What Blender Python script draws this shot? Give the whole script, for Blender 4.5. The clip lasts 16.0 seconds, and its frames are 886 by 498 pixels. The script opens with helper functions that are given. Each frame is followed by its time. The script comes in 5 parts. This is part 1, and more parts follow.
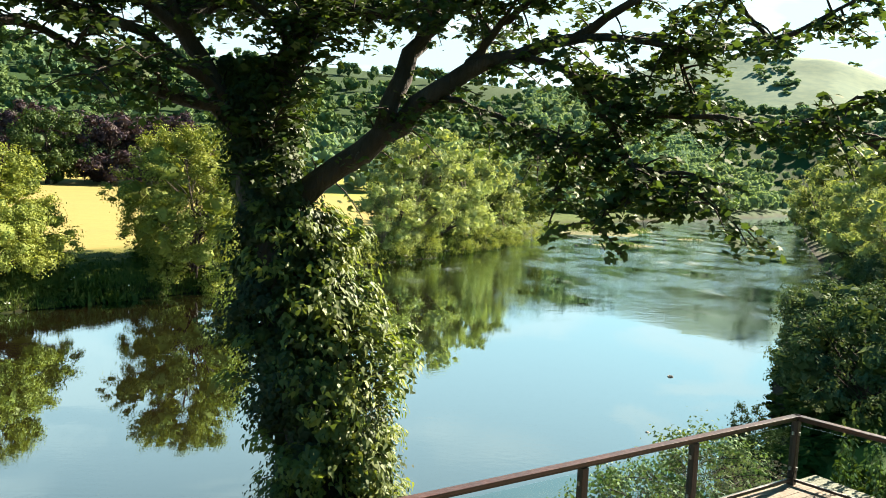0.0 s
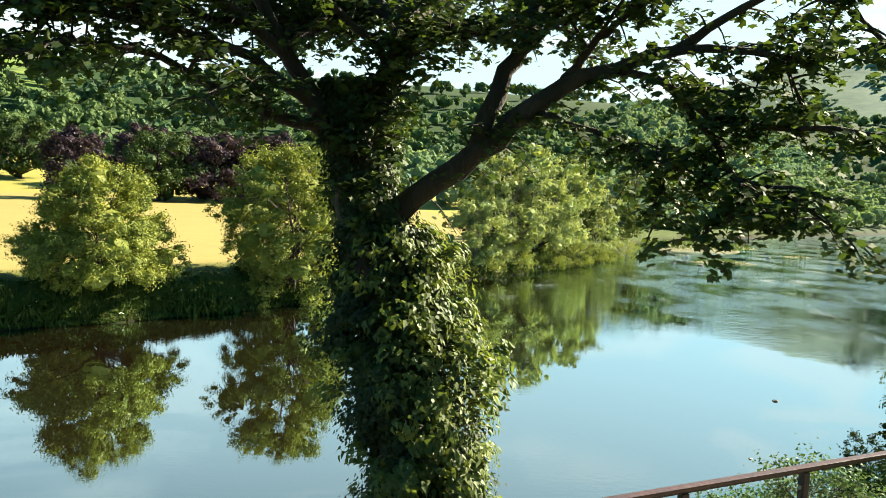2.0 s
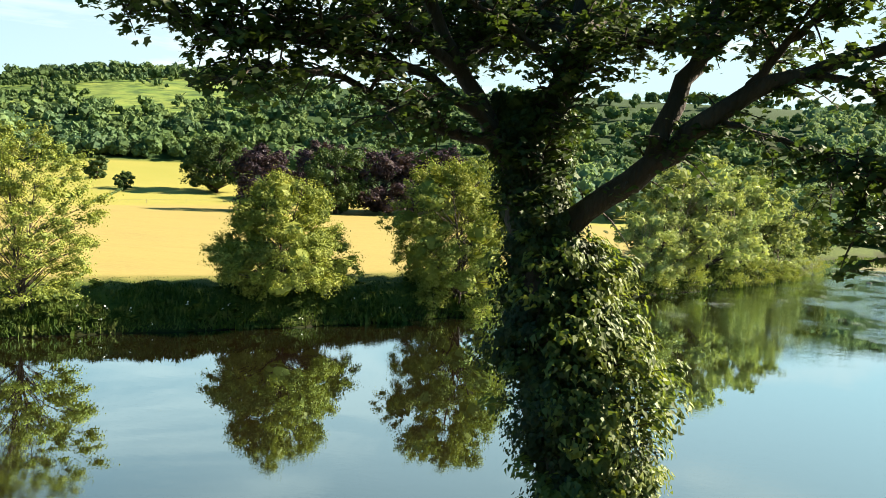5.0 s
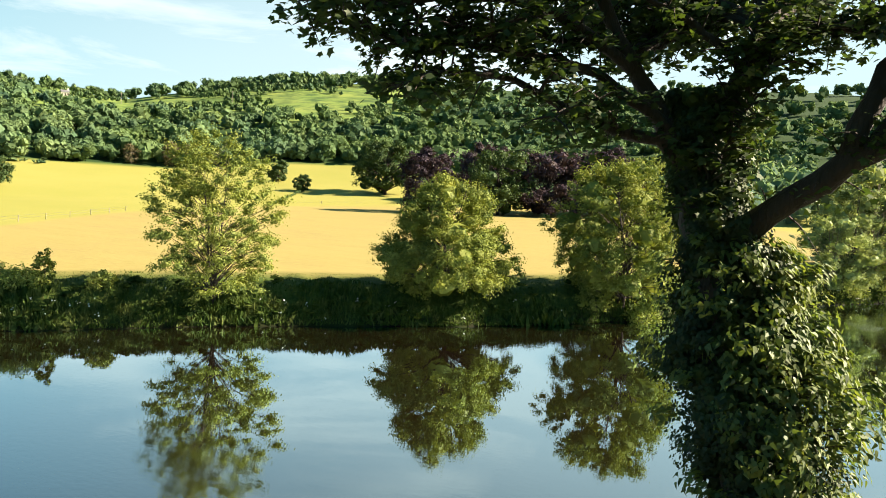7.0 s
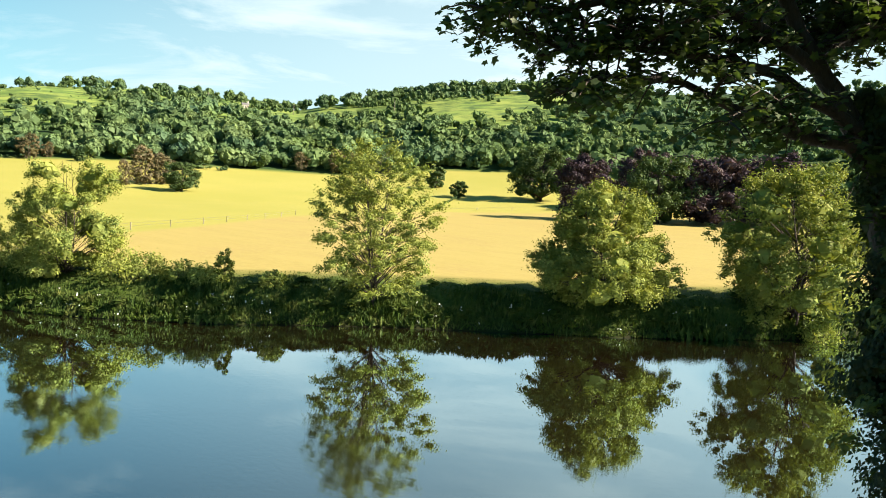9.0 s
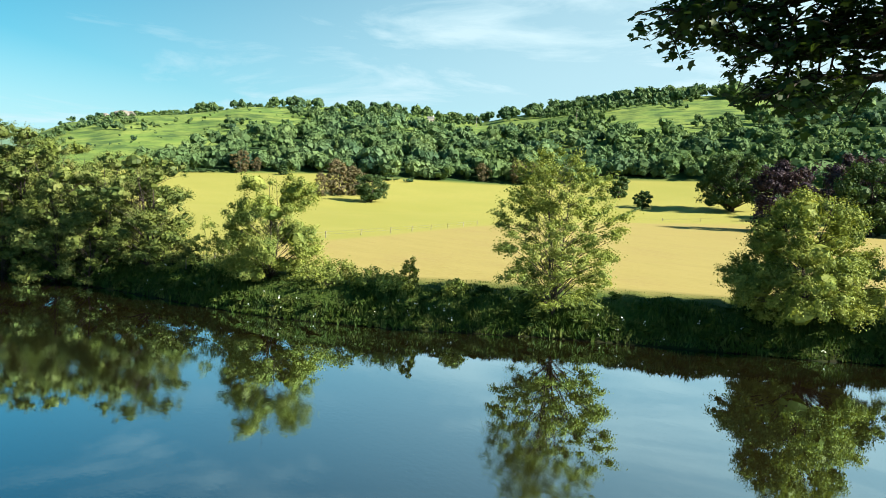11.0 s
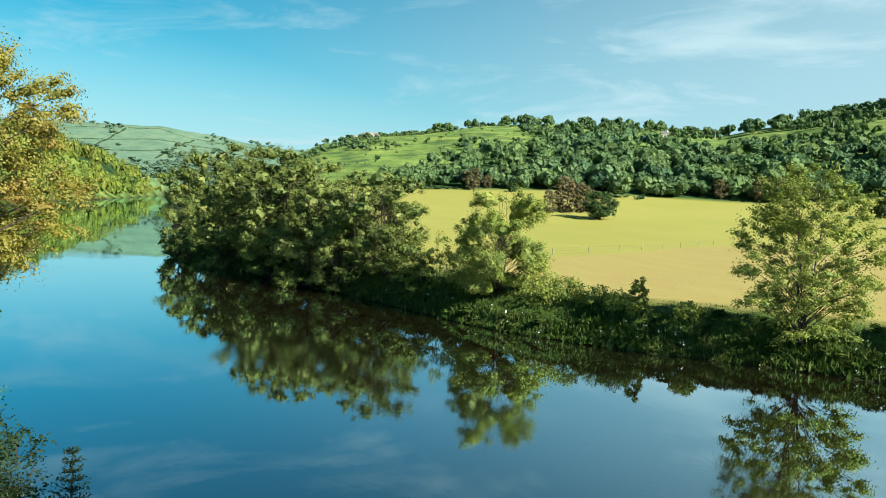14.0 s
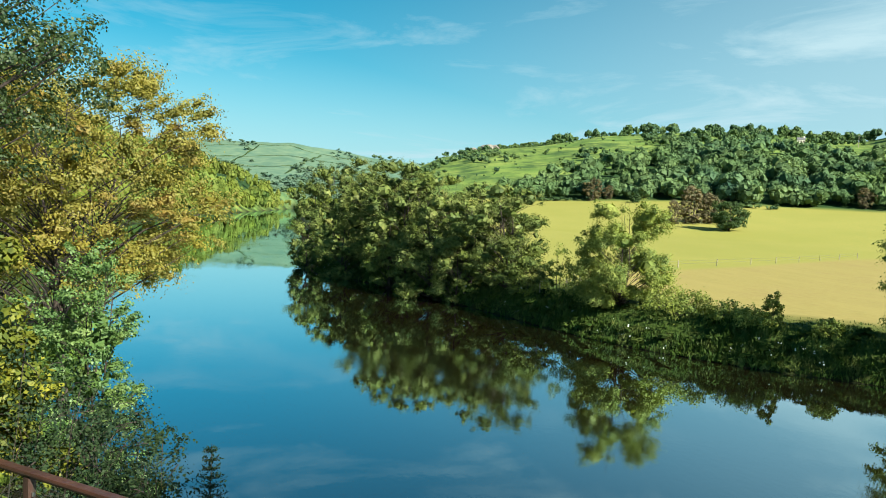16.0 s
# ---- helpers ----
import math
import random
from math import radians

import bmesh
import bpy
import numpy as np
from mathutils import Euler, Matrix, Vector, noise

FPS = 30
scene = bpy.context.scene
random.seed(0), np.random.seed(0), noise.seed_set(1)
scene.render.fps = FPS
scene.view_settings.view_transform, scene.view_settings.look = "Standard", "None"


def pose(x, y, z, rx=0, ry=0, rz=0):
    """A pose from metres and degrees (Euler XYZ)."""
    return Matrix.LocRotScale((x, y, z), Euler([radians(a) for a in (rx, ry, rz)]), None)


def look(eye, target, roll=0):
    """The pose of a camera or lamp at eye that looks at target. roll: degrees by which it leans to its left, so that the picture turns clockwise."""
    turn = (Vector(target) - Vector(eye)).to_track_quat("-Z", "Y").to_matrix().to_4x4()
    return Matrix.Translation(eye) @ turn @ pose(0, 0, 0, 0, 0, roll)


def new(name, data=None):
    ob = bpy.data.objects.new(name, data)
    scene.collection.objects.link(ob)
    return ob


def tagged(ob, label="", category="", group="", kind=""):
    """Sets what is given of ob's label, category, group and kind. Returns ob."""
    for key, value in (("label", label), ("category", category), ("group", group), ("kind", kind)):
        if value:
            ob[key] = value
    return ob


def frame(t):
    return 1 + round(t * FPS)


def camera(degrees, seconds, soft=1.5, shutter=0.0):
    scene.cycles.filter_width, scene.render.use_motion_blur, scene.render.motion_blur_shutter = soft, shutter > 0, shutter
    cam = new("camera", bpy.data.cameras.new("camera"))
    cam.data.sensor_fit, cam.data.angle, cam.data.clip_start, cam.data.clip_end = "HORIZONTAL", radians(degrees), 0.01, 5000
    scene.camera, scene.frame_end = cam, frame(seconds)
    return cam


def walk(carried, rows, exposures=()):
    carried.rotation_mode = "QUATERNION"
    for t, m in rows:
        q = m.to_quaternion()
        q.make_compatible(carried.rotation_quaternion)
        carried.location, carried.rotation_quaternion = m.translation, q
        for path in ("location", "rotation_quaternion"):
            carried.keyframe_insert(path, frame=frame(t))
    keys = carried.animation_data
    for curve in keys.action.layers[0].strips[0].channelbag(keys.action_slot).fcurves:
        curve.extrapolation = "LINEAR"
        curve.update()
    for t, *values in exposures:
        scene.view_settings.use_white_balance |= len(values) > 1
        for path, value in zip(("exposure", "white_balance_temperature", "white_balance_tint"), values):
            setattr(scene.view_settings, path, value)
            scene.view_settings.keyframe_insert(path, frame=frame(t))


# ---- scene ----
# A wooded river bend: the origin lies at the water's level below the viewer, x right, y ahead.
cam = camera(61.5, 16.0, soft=0.6)
EYE, ARM = 10.0, 0.3      # eye above the water; the camera is held this far from the turning body
PATH = [
    (0.0, 0.00, -5.10, -2.57),
    (0.5, 1.60, -4.94, -2.45),
    (1.0, 3.26, -4.74, -2.43),
    (1.5, 5.07, -4.46, -2.42),
    (2.0, 7.01, -4.17, -2.31),
    (2.5, 8.91, -4.03, -2.32),
    (3.0, 10.86, -3.80, -2.37),
    (3.5, 12.88, -3.49, -2.35),
    (6.0, 25.31, -3.99, -2.42),
    (6.5, 28.65, -4.02, -2.46),
    (7.0, 32.04, -4.05, -2.32),
    (7.5, 35.01, -4.04, -2.44),
    (8.0, 37.72, -4.03, -2.73),
    (8.5, 40.69, -4.03, -2.78),
    (9.0, 43.91, -4.06, -2.69),
    (9.5, 47.40, -4.10, -2.75),
    (12.0, 63.87, -3.69, -2.41),
    (12.5, 66.73, -3.74, -2.48),
    (13.0, 69.69, -4.04, -2.69),
    (13.5, 72.39, -3.90, -2.86),
    (14.0, 75.07, -3.47, -3.06),
    (14.5, 77.34, -3.20, -3.11),
    (15.0, 79.63, -3.05, -2.90),
    (15.5, 82.09, -2.91, -2.78),
    (16.0, 84.19, -3.02, -2.74),
]


def held(yaw, pitch, roll):
    a = radians(yaw)
    return pose(-math.sin(a) * ARM, math.cos(a) * ARM, EYE, 90 + pitch, roll, yaw)


walk(cam, [(t, held(yaw, pitch, roll)) for t, yaw, pitch, roll in PATH],
     exposures=[(0, 2.45, 6950, 11), (3.5, 2.27, 6900, 11), (6, 2.2, 7100, 14), (7.5, 2.18, 7100, 15), (9.5, 2.12, 6800, 13), (12, 1.8, 6100, 3), (16, 1.70, 6100, 2)])

# ---- light ----
SUN_AZ, SUN_EL = 51.0, 33.0
world = bpy.data.worlds.new("sky")
scene.world = world
world.use_nodes = True
wn, wl = world.node_tree.nodes, world.node_tree.links
wn.clear()
sky = wn.new("ShaderNodeTexSky")
sky.sky_type, sky.sun_disc = "NISHITA", False
sky.sun_elevation, sky.sun_rotation = radians(SUN_EL), radians(SUN_AZ)
sky.air_density, sky.dust_density, sky.ozone_density = 1.0, 0.6, 1.5
tex = wn.new("ShaderNodeTexCoord")
mapping = wn.new("ShaderNodeMapping")
mapping.inputs["Scale"].default_value = (2.2, 2.2, 11.0)
mapping.inputs["Rotation"].default_value = (0.10, 0.06, 0.4)
cirrus = wn.new("ShaderNodeTexNoise")
cirrus.inputs["Scale"].default_value, cirrus.inputs["Detail"].default_value = 1.5, 9.0
cirrus.inputs["Roughness"].default_value, cirrus.inputs["Distortion"].default_value = 0.6, 0.5
veil = wn.new("ShaderNodeValToRGB")
veil.color_ramp.elements[0].position, veil.color_ramp.elements[0].color = 0.50, (0, 0, 0, 1)
veil.color_ramp.elements[1].position, veil.color_ramp.elements[1].color = 0.74, (0.68, 0.68, 0.68, 1)
tint = wn.new("ShaderNodeMix")
tint.data_type, tint.blend_type = "RGBA", "MULTIPLY"
tint.inputs["Factor"].default_value = 1.0
tint.inputs["B"].default_value = (0.20, 0.96, 1.0, 1)
cloud = wn.new("ShaderNodeMix")
cloud.data_type = "RGBA"
cloud.inputs["B"].default_value = (5.45, 7.1, 7.65, 1)
back = wn.new("ShaderNodeBackground")
back.inputs["Strength"].default_value = 0.0345
out = wn.new("ShaderNodeOutputWorld")
wl.new(tex.outputs["Generated"], mapping.inputs["Vector"])
wl.new(mapping.outputs["Vector"], cirrus.inputs["Vector"])
wl.new(cirrus.outputs["Fac"], veil.inputs["Fac"])
wl.new(sky.outputs["Color"], tint.inputs["A"])
wl.new(tint.outputs["Result"], cloud.inputs["A"])
# high thin cloud thickens towards the north-east and pales the horizon
haze_dot = wn.new("ShaderNodeVectorMath")
haze_dot.operation = "DOT_PRODUCT"
haze_dot.inputs[1].default_value = (0.33, 0.93, -1.8)
haze = wn.new("ShaderNodeMapRange")
haze.interpolation_type = "SMOOTHSTEP"
haze.inputs["From Min"].default_value, haze.inputs["From Max"].default_value = -1.0, 0.30
haze.inputs["To Max"].default_value = 0.80
up = wn.new("ShaderNodeSeparateXYZ")
low = wn.new("ShaderNodeMapRange")
low.interpolation_type = "SMOOTHSTEP"
low.inputs["From Min"].default_value, low.inputs["From Max"].default_value = 0.24, 0.01
low.inputs["To Max"].default_value = 0.84
thin = wn.new("ShaderNodeMapRange")
thin.inputs["From Min"].default_value, thin.inputs["From Max"].default_value = 0.85, 0.10
streaks = wn.new("ShaderNodeMath")
streaks.operation = "MULTIPLY"
soften = wn.new("ShaderNodeMath")
soften.operation = "MAXIMUM"
total = wn.new("ShaderNodeMath")
total.operation, total.use_clamp = "ADD", True
wl.new(tex.outputs["Generated"], haze_dot.inputs[0])
wl.new(tex.outputs["Generated"], up.inputs[0])
wl.new(up.outputs["Z"], low.inputs["Value"])
wl.new(up.outputs["Z"], thin.inputs["Value"])
wl.new(haze_dot.outputs["Value"], haze.inputs["Value"])
wl.new(haze.outputs["Result"], soften.inputs[0])
wl.new(low.outputs["Result"], soften.inputs[1])
wl.new(veil.outputs["Color"], streaks.inputs[0])
wl.new(thin.outputs["Result"], streaks.inputs[1])
wl.new(soften.outputs[0], total.inputs[0])
wl.new(streaks.outputs[0], total.inputs[1])
wl.new(total.outputs[0], cloud.inputs["Factor"])
wl.new(cloud.outputs["Result"], back.inputs["Color"])
wl.new(back.outputs["Background"], out.inputs["Surface"])

sun_data = bpy.data.lights.new("sun", "SUN")
sun_data.energy, sun_data.angle, sun_data.color = 5.0, radians(0.5), (1.0, 0.90, 0.73)
sun = new("sun", sun_data)
TO_SUN = Vector((math.sin(radians(SUN_AZ)) * math.cos(radians(SUN_EL)), math.cos(radians(SUN_AZ)) * math.cos(radians(SUN_EL)), math.sin(radians(SUN_EL))))
sun.matrix_world = look(TO_SUN * 200, (0, 0, 0))


# ---- materials ----
def material(name):
    m = bpy.data.materials.new(name)
    m.use_nodes = True
    nodes = m.node_tree.nodes
    nodes.clear()
    return m, nodes, m.node_tree.links, nodes.new("ShaderNodeOutputMaterial")


def mix_color(nodes, links, fac, a, b, blend="MIX"):
    n = nodes.new("ShaderNodeMix")
    n.data_type, n.blend_type = "RGBA", blend
    for socket, value in (("Factor", fac), ("A", a), ("B", b)):
        if isinstance(value, (int, float)):
            n.inputs[socket].default_value = value
        elif isinstance(value, tuple):
            n.inputs[socket].default_value = (*value, 1)
        else:
            links.new(value, n.inputs[socket])
    return n.outputs["Result"]


def noise_fac(nodes, links, scale, detail=4.0, lo=0.35, hi=0.65, stretch=(1, 1, 1), rough=0.55):
    geo, mp, n, ramp = (nodes.new("ShaderNode" + k) for k in ("NewGeometry", "Mapping", "TexNoise", "MapRange"))
    mp.inputs["Scale"].default_value = stretch
    n.inputs["Scale"].default_value, n.inputs["Detail"].default_value, n.inputs["Roughness"].default_value = scale, detail, rough
    ramp.inputs["From Min"].default_value, ramp.inputs["From Max"].default_value = lo, hi
    links.new(geo.outputs["Position"], mp.inputs["Vector"])
    links.new(mp.outputs["Vector"], n.inputs["Vector"])
    links.new(n.outputs["Fac"], ramp.inputs["Value"])
    return ramp.outputs["Result"]


def add_bump(nodes, links, fac, strength, distance, shader):
    b = nodes.new("ShaderNodeBump")
    b.inputs["Strength"].default_value, b.inputs["Distance"].default_value = strength, distance
    links.new(fac, b.inputs["Height"])
    links.new(b.outputs["Normal"], shader.inputs["Normal"])
    return b


def leaf_material(name, dark, light, accent=None, through_light=0.35, gloss=0.10, patch=0.35, mass=False):
    """Leaves: colour varies leaf by leaf, in patches and tree by tree; light shines through them."""
    dark, light, accent = ((c[0], c[1], c[2] * (1.0 if mass else 1.4)) if c else None for c in (dark, light, accent))
    m, nodes, links, end = material(name)
    geo, info = nodes.new("ShaderNodeNewGeometry"), nodes.new("ShaderNodeObjectInfo")
    pick = geo.outputs["Random Per Island"]
    if mass:
        shade = nodes.new("ShaderNodeAttribute")
        shade.attribute_name = "tree_tone"
        pick = shade.outputs["Fac"]
    c = mix_color(nodes, links, pick, dark, light)
    c = mix_color(nodes, links, noise_fac(nodes, links, patch, 3.0), c, tuple(0.5 * (a + b) * k for a, b, k in zip(dark, light, (1.25, 1.1, 0.7))))
    if accent:
        c = mix_color(nodes, links, noise_fac(nodes, links, patch * 1.7, 3.0, 0.5, 0.72), c, accent)
    hue = nodes.new("ShaderNodeHueSaturation")
    vary = nodes.new("ShaderNodeMapRange")
    vary.inputs["To Min"].default_value, vary.inputs["To Max"].default_value = 0.84, 1.18
    links.new(info.outputs["Random"], vary.inputs["Value"])
    links.new(vary.outputs["Result"], hue.inputs["Value"])
    links.new(c, hue.inputs["Color"])
    d, t, g = (nodes.new("ShaderNodeBsdf" + k) for k in ("Diffuse", "Translucent", "Glossy"))
    g.inputs["Roughness"].default_value, g.inputs["Color"].default_value = 0.55, (0.5, 0.54, 0.48, 1)
    warm = mix_color(nodes, links, 1.0, hue.outputs["Color"], (1.35, 1.30, 0.65), "MULTIPLY")
    links.new(hue.outputs["Color"], d.inputs["Color"])
    links.new(warm, t.inputs["Color"])
    m1, m2 = nodes.new("ShaderNodeMixShader"), nodes.new("ShaderNodeMixShader")
    m1.inputs["Fac"].default_value = through_light
    links.new(d.outputs[0], m1.inputs[1])
    links.new(t.outputs[0], m1.inputs[2])
    m2.inputs["Fac"].default_value = gloss * 0.4
    links.new(m1.outputs[0], m2.inputs[1])
    links.new(g.outputs[0], m2.inputs[2])
    links.new(m2.outputs[0], end.inputs["Surface"])
    return m


def plain_material(name, a, b, scale, rough=0.8, bump=0.3, stretch=(1, 1, 1), metal=0.0, depth=0.02):
    m, nodes, links, end = material(name)
    p = nodes.new("ShaderNodeBsdfPrincipled")
    fac = noise_fac(nodes, links, scale, 6.0, 0.3, 0.7, stretch)
    fine = noise_fac(nodes, links, scale * 7, 3.0, 0.3, 0.7, stretch)
    c = mix_color(nodes, links, fac, a, b)
    c = mix_color(nodes, links, fine, c, mix_color(nodes, links, 1.0, c, (0.72, 0.7, 0.68), "MULTIPLY"))
    links.new(c, p.inputs["Base Color"])
    p.inputs["Roughness"].default_value, p.inputs["Metallic"].default_value = rough, metal
    add_bump(nodes, links, fine, bump, depth, p)
    links.new(p.outputs[0], end.inputs["Surface"])
    return m


BARK = plain_material("bark", (0.016, 0.011, 0.009), (0.052, 0.036, 0.028), 3.0, 0.9, 0.8, (1, 1, 0.3))
PALE_BARK = plain_material("pale_bark", (0.10, 0.08, 0.055), (0.26, 0.21, 0.15), 2.0, 0.9, 0.6, (1, 1, 0.3))
SYCAMORE = leaf_material("sycamore_leaf", (0.013, 0.031, 0.008), (0.044, 0.076, 0.015), None, 0.44, 0.14, 0.9)
# brighter than the ivy: sunlight on the trunk's right is in this colour
SUNLIT_SHOOT = leaf_material("sunlit_shoot_leaf", (0.014, 0.034, 0.008), (0.100, 0.150, 0.026), (0.165, 0.195, 0.032), 0.44, 0.16, 1.6)
IVY = leaf_material("ivy_leaf", (0.006, 0.015, 0.005), (0.024, 0.046, 0.010), (0.07, 0.10, 0.016), 0.40, 0.14, 1.6)
ALDER = leaf_material("alder_leaf", (0.040, 0.080, 0.016), (0.262, 0.316, 0.054), (0.295, 0.320, 0.056), 0.24, 0.06)
# darker copy of the bank trees' leaf: the clump's shade is in its colour
SHADED_CLUMP = leaf_material("shaded_clump_leaf", (0.014, 0.033, 0.009), (0.128, 0.172, 0.036), (0.190, 0.205, 0.046), 0.16, 0.05)
BANK_ASH = leaf_material("bank_ash_leaf", (0.046, 0.086, 0.018), (0.215, 0.265, 0.048), (0.255, 0.275, 0.052), 0.26, 0.06)
WILLOW = leaf_material("willow_leaf", (0.088, 0.142, 0.048), (0.270, 0.335, 0.125), (0.31, 0.35, 0.115), 0.36, 0.08)
OAK = leaf_material("oak_leaf", (0.018, 0.044, 0.016), (0.066, 0.110, 0.028), None, 0.24, 0.06, 0.25)
BEECH = leaf_material("copper_beech_leaf", (0.022, 0.016, 0.022), (0.056, 0.039, 0.050), None, 0.25, 0.06, 0.25)
RUSSET = leaf_material("russet_leaf", (0.062, 0.058, 0.028), (0.135, 0.115, 0.058), (0.08, 0.10, 0.03), 0.25, 0.06, 0.4)
GOLD = leaf_material("golden_leaf", (0.100, 0.118, 0.020), (0.225, 0.205, 0.036), (0.23, 0.155, 0.030), 0.38, 0.07, 0.35)
# haze and backlight painted in: pale bluish leaf with extra translucency
HAZED = leaf_material("hazed_leaf", (0.070, 0.138, 0.125), (0.150, 0.225, 0.175), (0.175, 0.232, 0.15), 0.42, 0.0, 0.01, True)
# slight blue cast in the leaf stands for haze over the hillside
WOOD = leaf_material("woodland_leaf", (0.018, 0.047, 0.034), (0.100, 0.164, 0.078), (0.114, 0.162, 0.065), 0.20, 0.02, 0.02, True)
RIVERSIDE = leaf_material("riverside_wood_leaf", (0.036, 0.068, 0.018), (0.140, 0.182, 0.042), (0.16, 0.175, 0.040), 0.20, 0.02, 0.02, True)
# kept very dark: the bank's shade is in this leaf colour
BRAMBLE = leaf_material("bramble_leaf", (0.010, 0.026, 0.008), (0.038, 0.066, 0.016), (0.075, 0.095, 0.022), 0.12, 0.02, 0.3, True)
SHRUB = leaf_material("shrub_leaf", (0.022, 0.054, 0.020), (0.085, 0.138, 0.045), (0.14, 0.175, 0.05), 0.30, 0.10, 0.8)
ELDER = leaf_material("elder_leaf", (0.022, 0.062, 0.016), (0.098, 0.172, 0.036), (0.14, 0.19, 0.04), 0.26, 0.14, 0.9)
# near-black leaf: the deep shade below the terrace is in this colour
PRIVET = leaf_material("privet_leaf", (0.008, 0.020, 0.009), (0.027, 0.048, 0.017), (0.04, 0.06, 0.018), 0.18, 0.03, 1.2)
SALLOW = leaf_material("sallow_leaf", (0.014, 0.036, 0.018), (0.060, 0.100, 0.040), (0.11, 0.14, 0.04), 0.2, 0.05, 0.6)
CYPRESS = leaf_material("cypress_leaf", (0.030, 0.050, 0.008), (0.12, 0.14, 0.015), (0.26, 0.25, 0.02), 0.25, 0.06, 1.2)
# darkened green that carries the shade of the far bank
GRASS = leaf_material("bank_grass", (0.012, 0.030, 0.006), (0.042, 0.075, 0.012), (0.085, 0.10, 0.02), 0.18, 0.03, 0.5)
FLOWER = plain_material("white_umbels", (0.6, 0.62, 0.55), (0.8, 0.8, 0.75), 4.0, 0.8, 0.1)


def ground_material():
    m, nodes, links, end = material("valley_ground")

    def zone(name):
        n = nodes.new("ShaderNodeAttribute")
        n.attribute_name = name
        return n.outputs["Fac"]

    grain = noise_fac(nodes, links, 1.6, 8.0, 0.3, 0.7)
    broad = noise_fac(nodes, links, 0.035, 5.0, 0.35, 0.65)
    rows = noise_fac(nodes, links, 0.5, 4.0, 0.35, 0.7, (0.25, 1.0, 1.0))
    hill = mix_color(nodes, links, broad, (0.098, 0.160, 0.035), (0.175, 0.220, 0.053))
    hill = mix_color(nodes, links, noise_fac(nodes, links, 0.055, 7.0, 0.44, 0.62, (1, 1, 1), 0.68), hill, (0.044, 0.080, 0.024))
    pasture = mix_color(nodes, links, broad, (0.212, 0.200, 0.045), (0.255, 0.228, 0.060))
    pasture = mix_color(nodes, links, grain, pasture, (0.198, 0.202, 0.050))
    hay = mix_color(nodes, links, rows, (0.240, 0.196, 0.068), (0.208, 0.170, 0.056))
    hay = mix_color(nodes, links, noise_fac(nodes, links, 0.16, 6.0, 0.5, 0.75, (0.5, 1, 1)), hay, (0.205, 0.152, 0.060))
    hay = mix_color(nodes, links, grain, hay, (0.240, 0.200, 0.069))
    bank = mix_color(nodes, links, grain, (0.022, 0.044, 0.008), (0.056, 0.080, 0.016))
    # shoreline mud, with shade at the bank's foot put into its colour
    mud = mix_color(nodes, links, grain, (0.005, 0.0045, 0.0028), (0.012, 0.0095, 0.006))
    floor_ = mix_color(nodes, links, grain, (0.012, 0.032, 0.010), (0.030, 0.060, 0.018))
    # far hills blend to blue-green: haze painted into the ground colour
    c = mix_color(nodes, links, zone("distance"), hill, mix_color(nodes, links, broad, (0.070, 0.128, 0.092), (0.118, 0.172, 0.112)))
    for name, colour in (("pasture", pasture), ("hay", hay), ("bank", bank), ("wood", floor_), ("mud", mud)):
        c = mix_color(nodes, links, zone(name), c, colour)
    p = nodes.new("ShaderNodeBsdfPrincipled")
    p.inputs["Roughness"].default_value = 0.95
    p.inputs["Specular IOR Level"].default_value = 0.1
    links.new(c, p.inputs["Base Color"])
    add_bump(nodes, links, grain, 0.22, 0.10, p)
    links.new(p.outputs[0], end.inputs["Surface"])
    return m


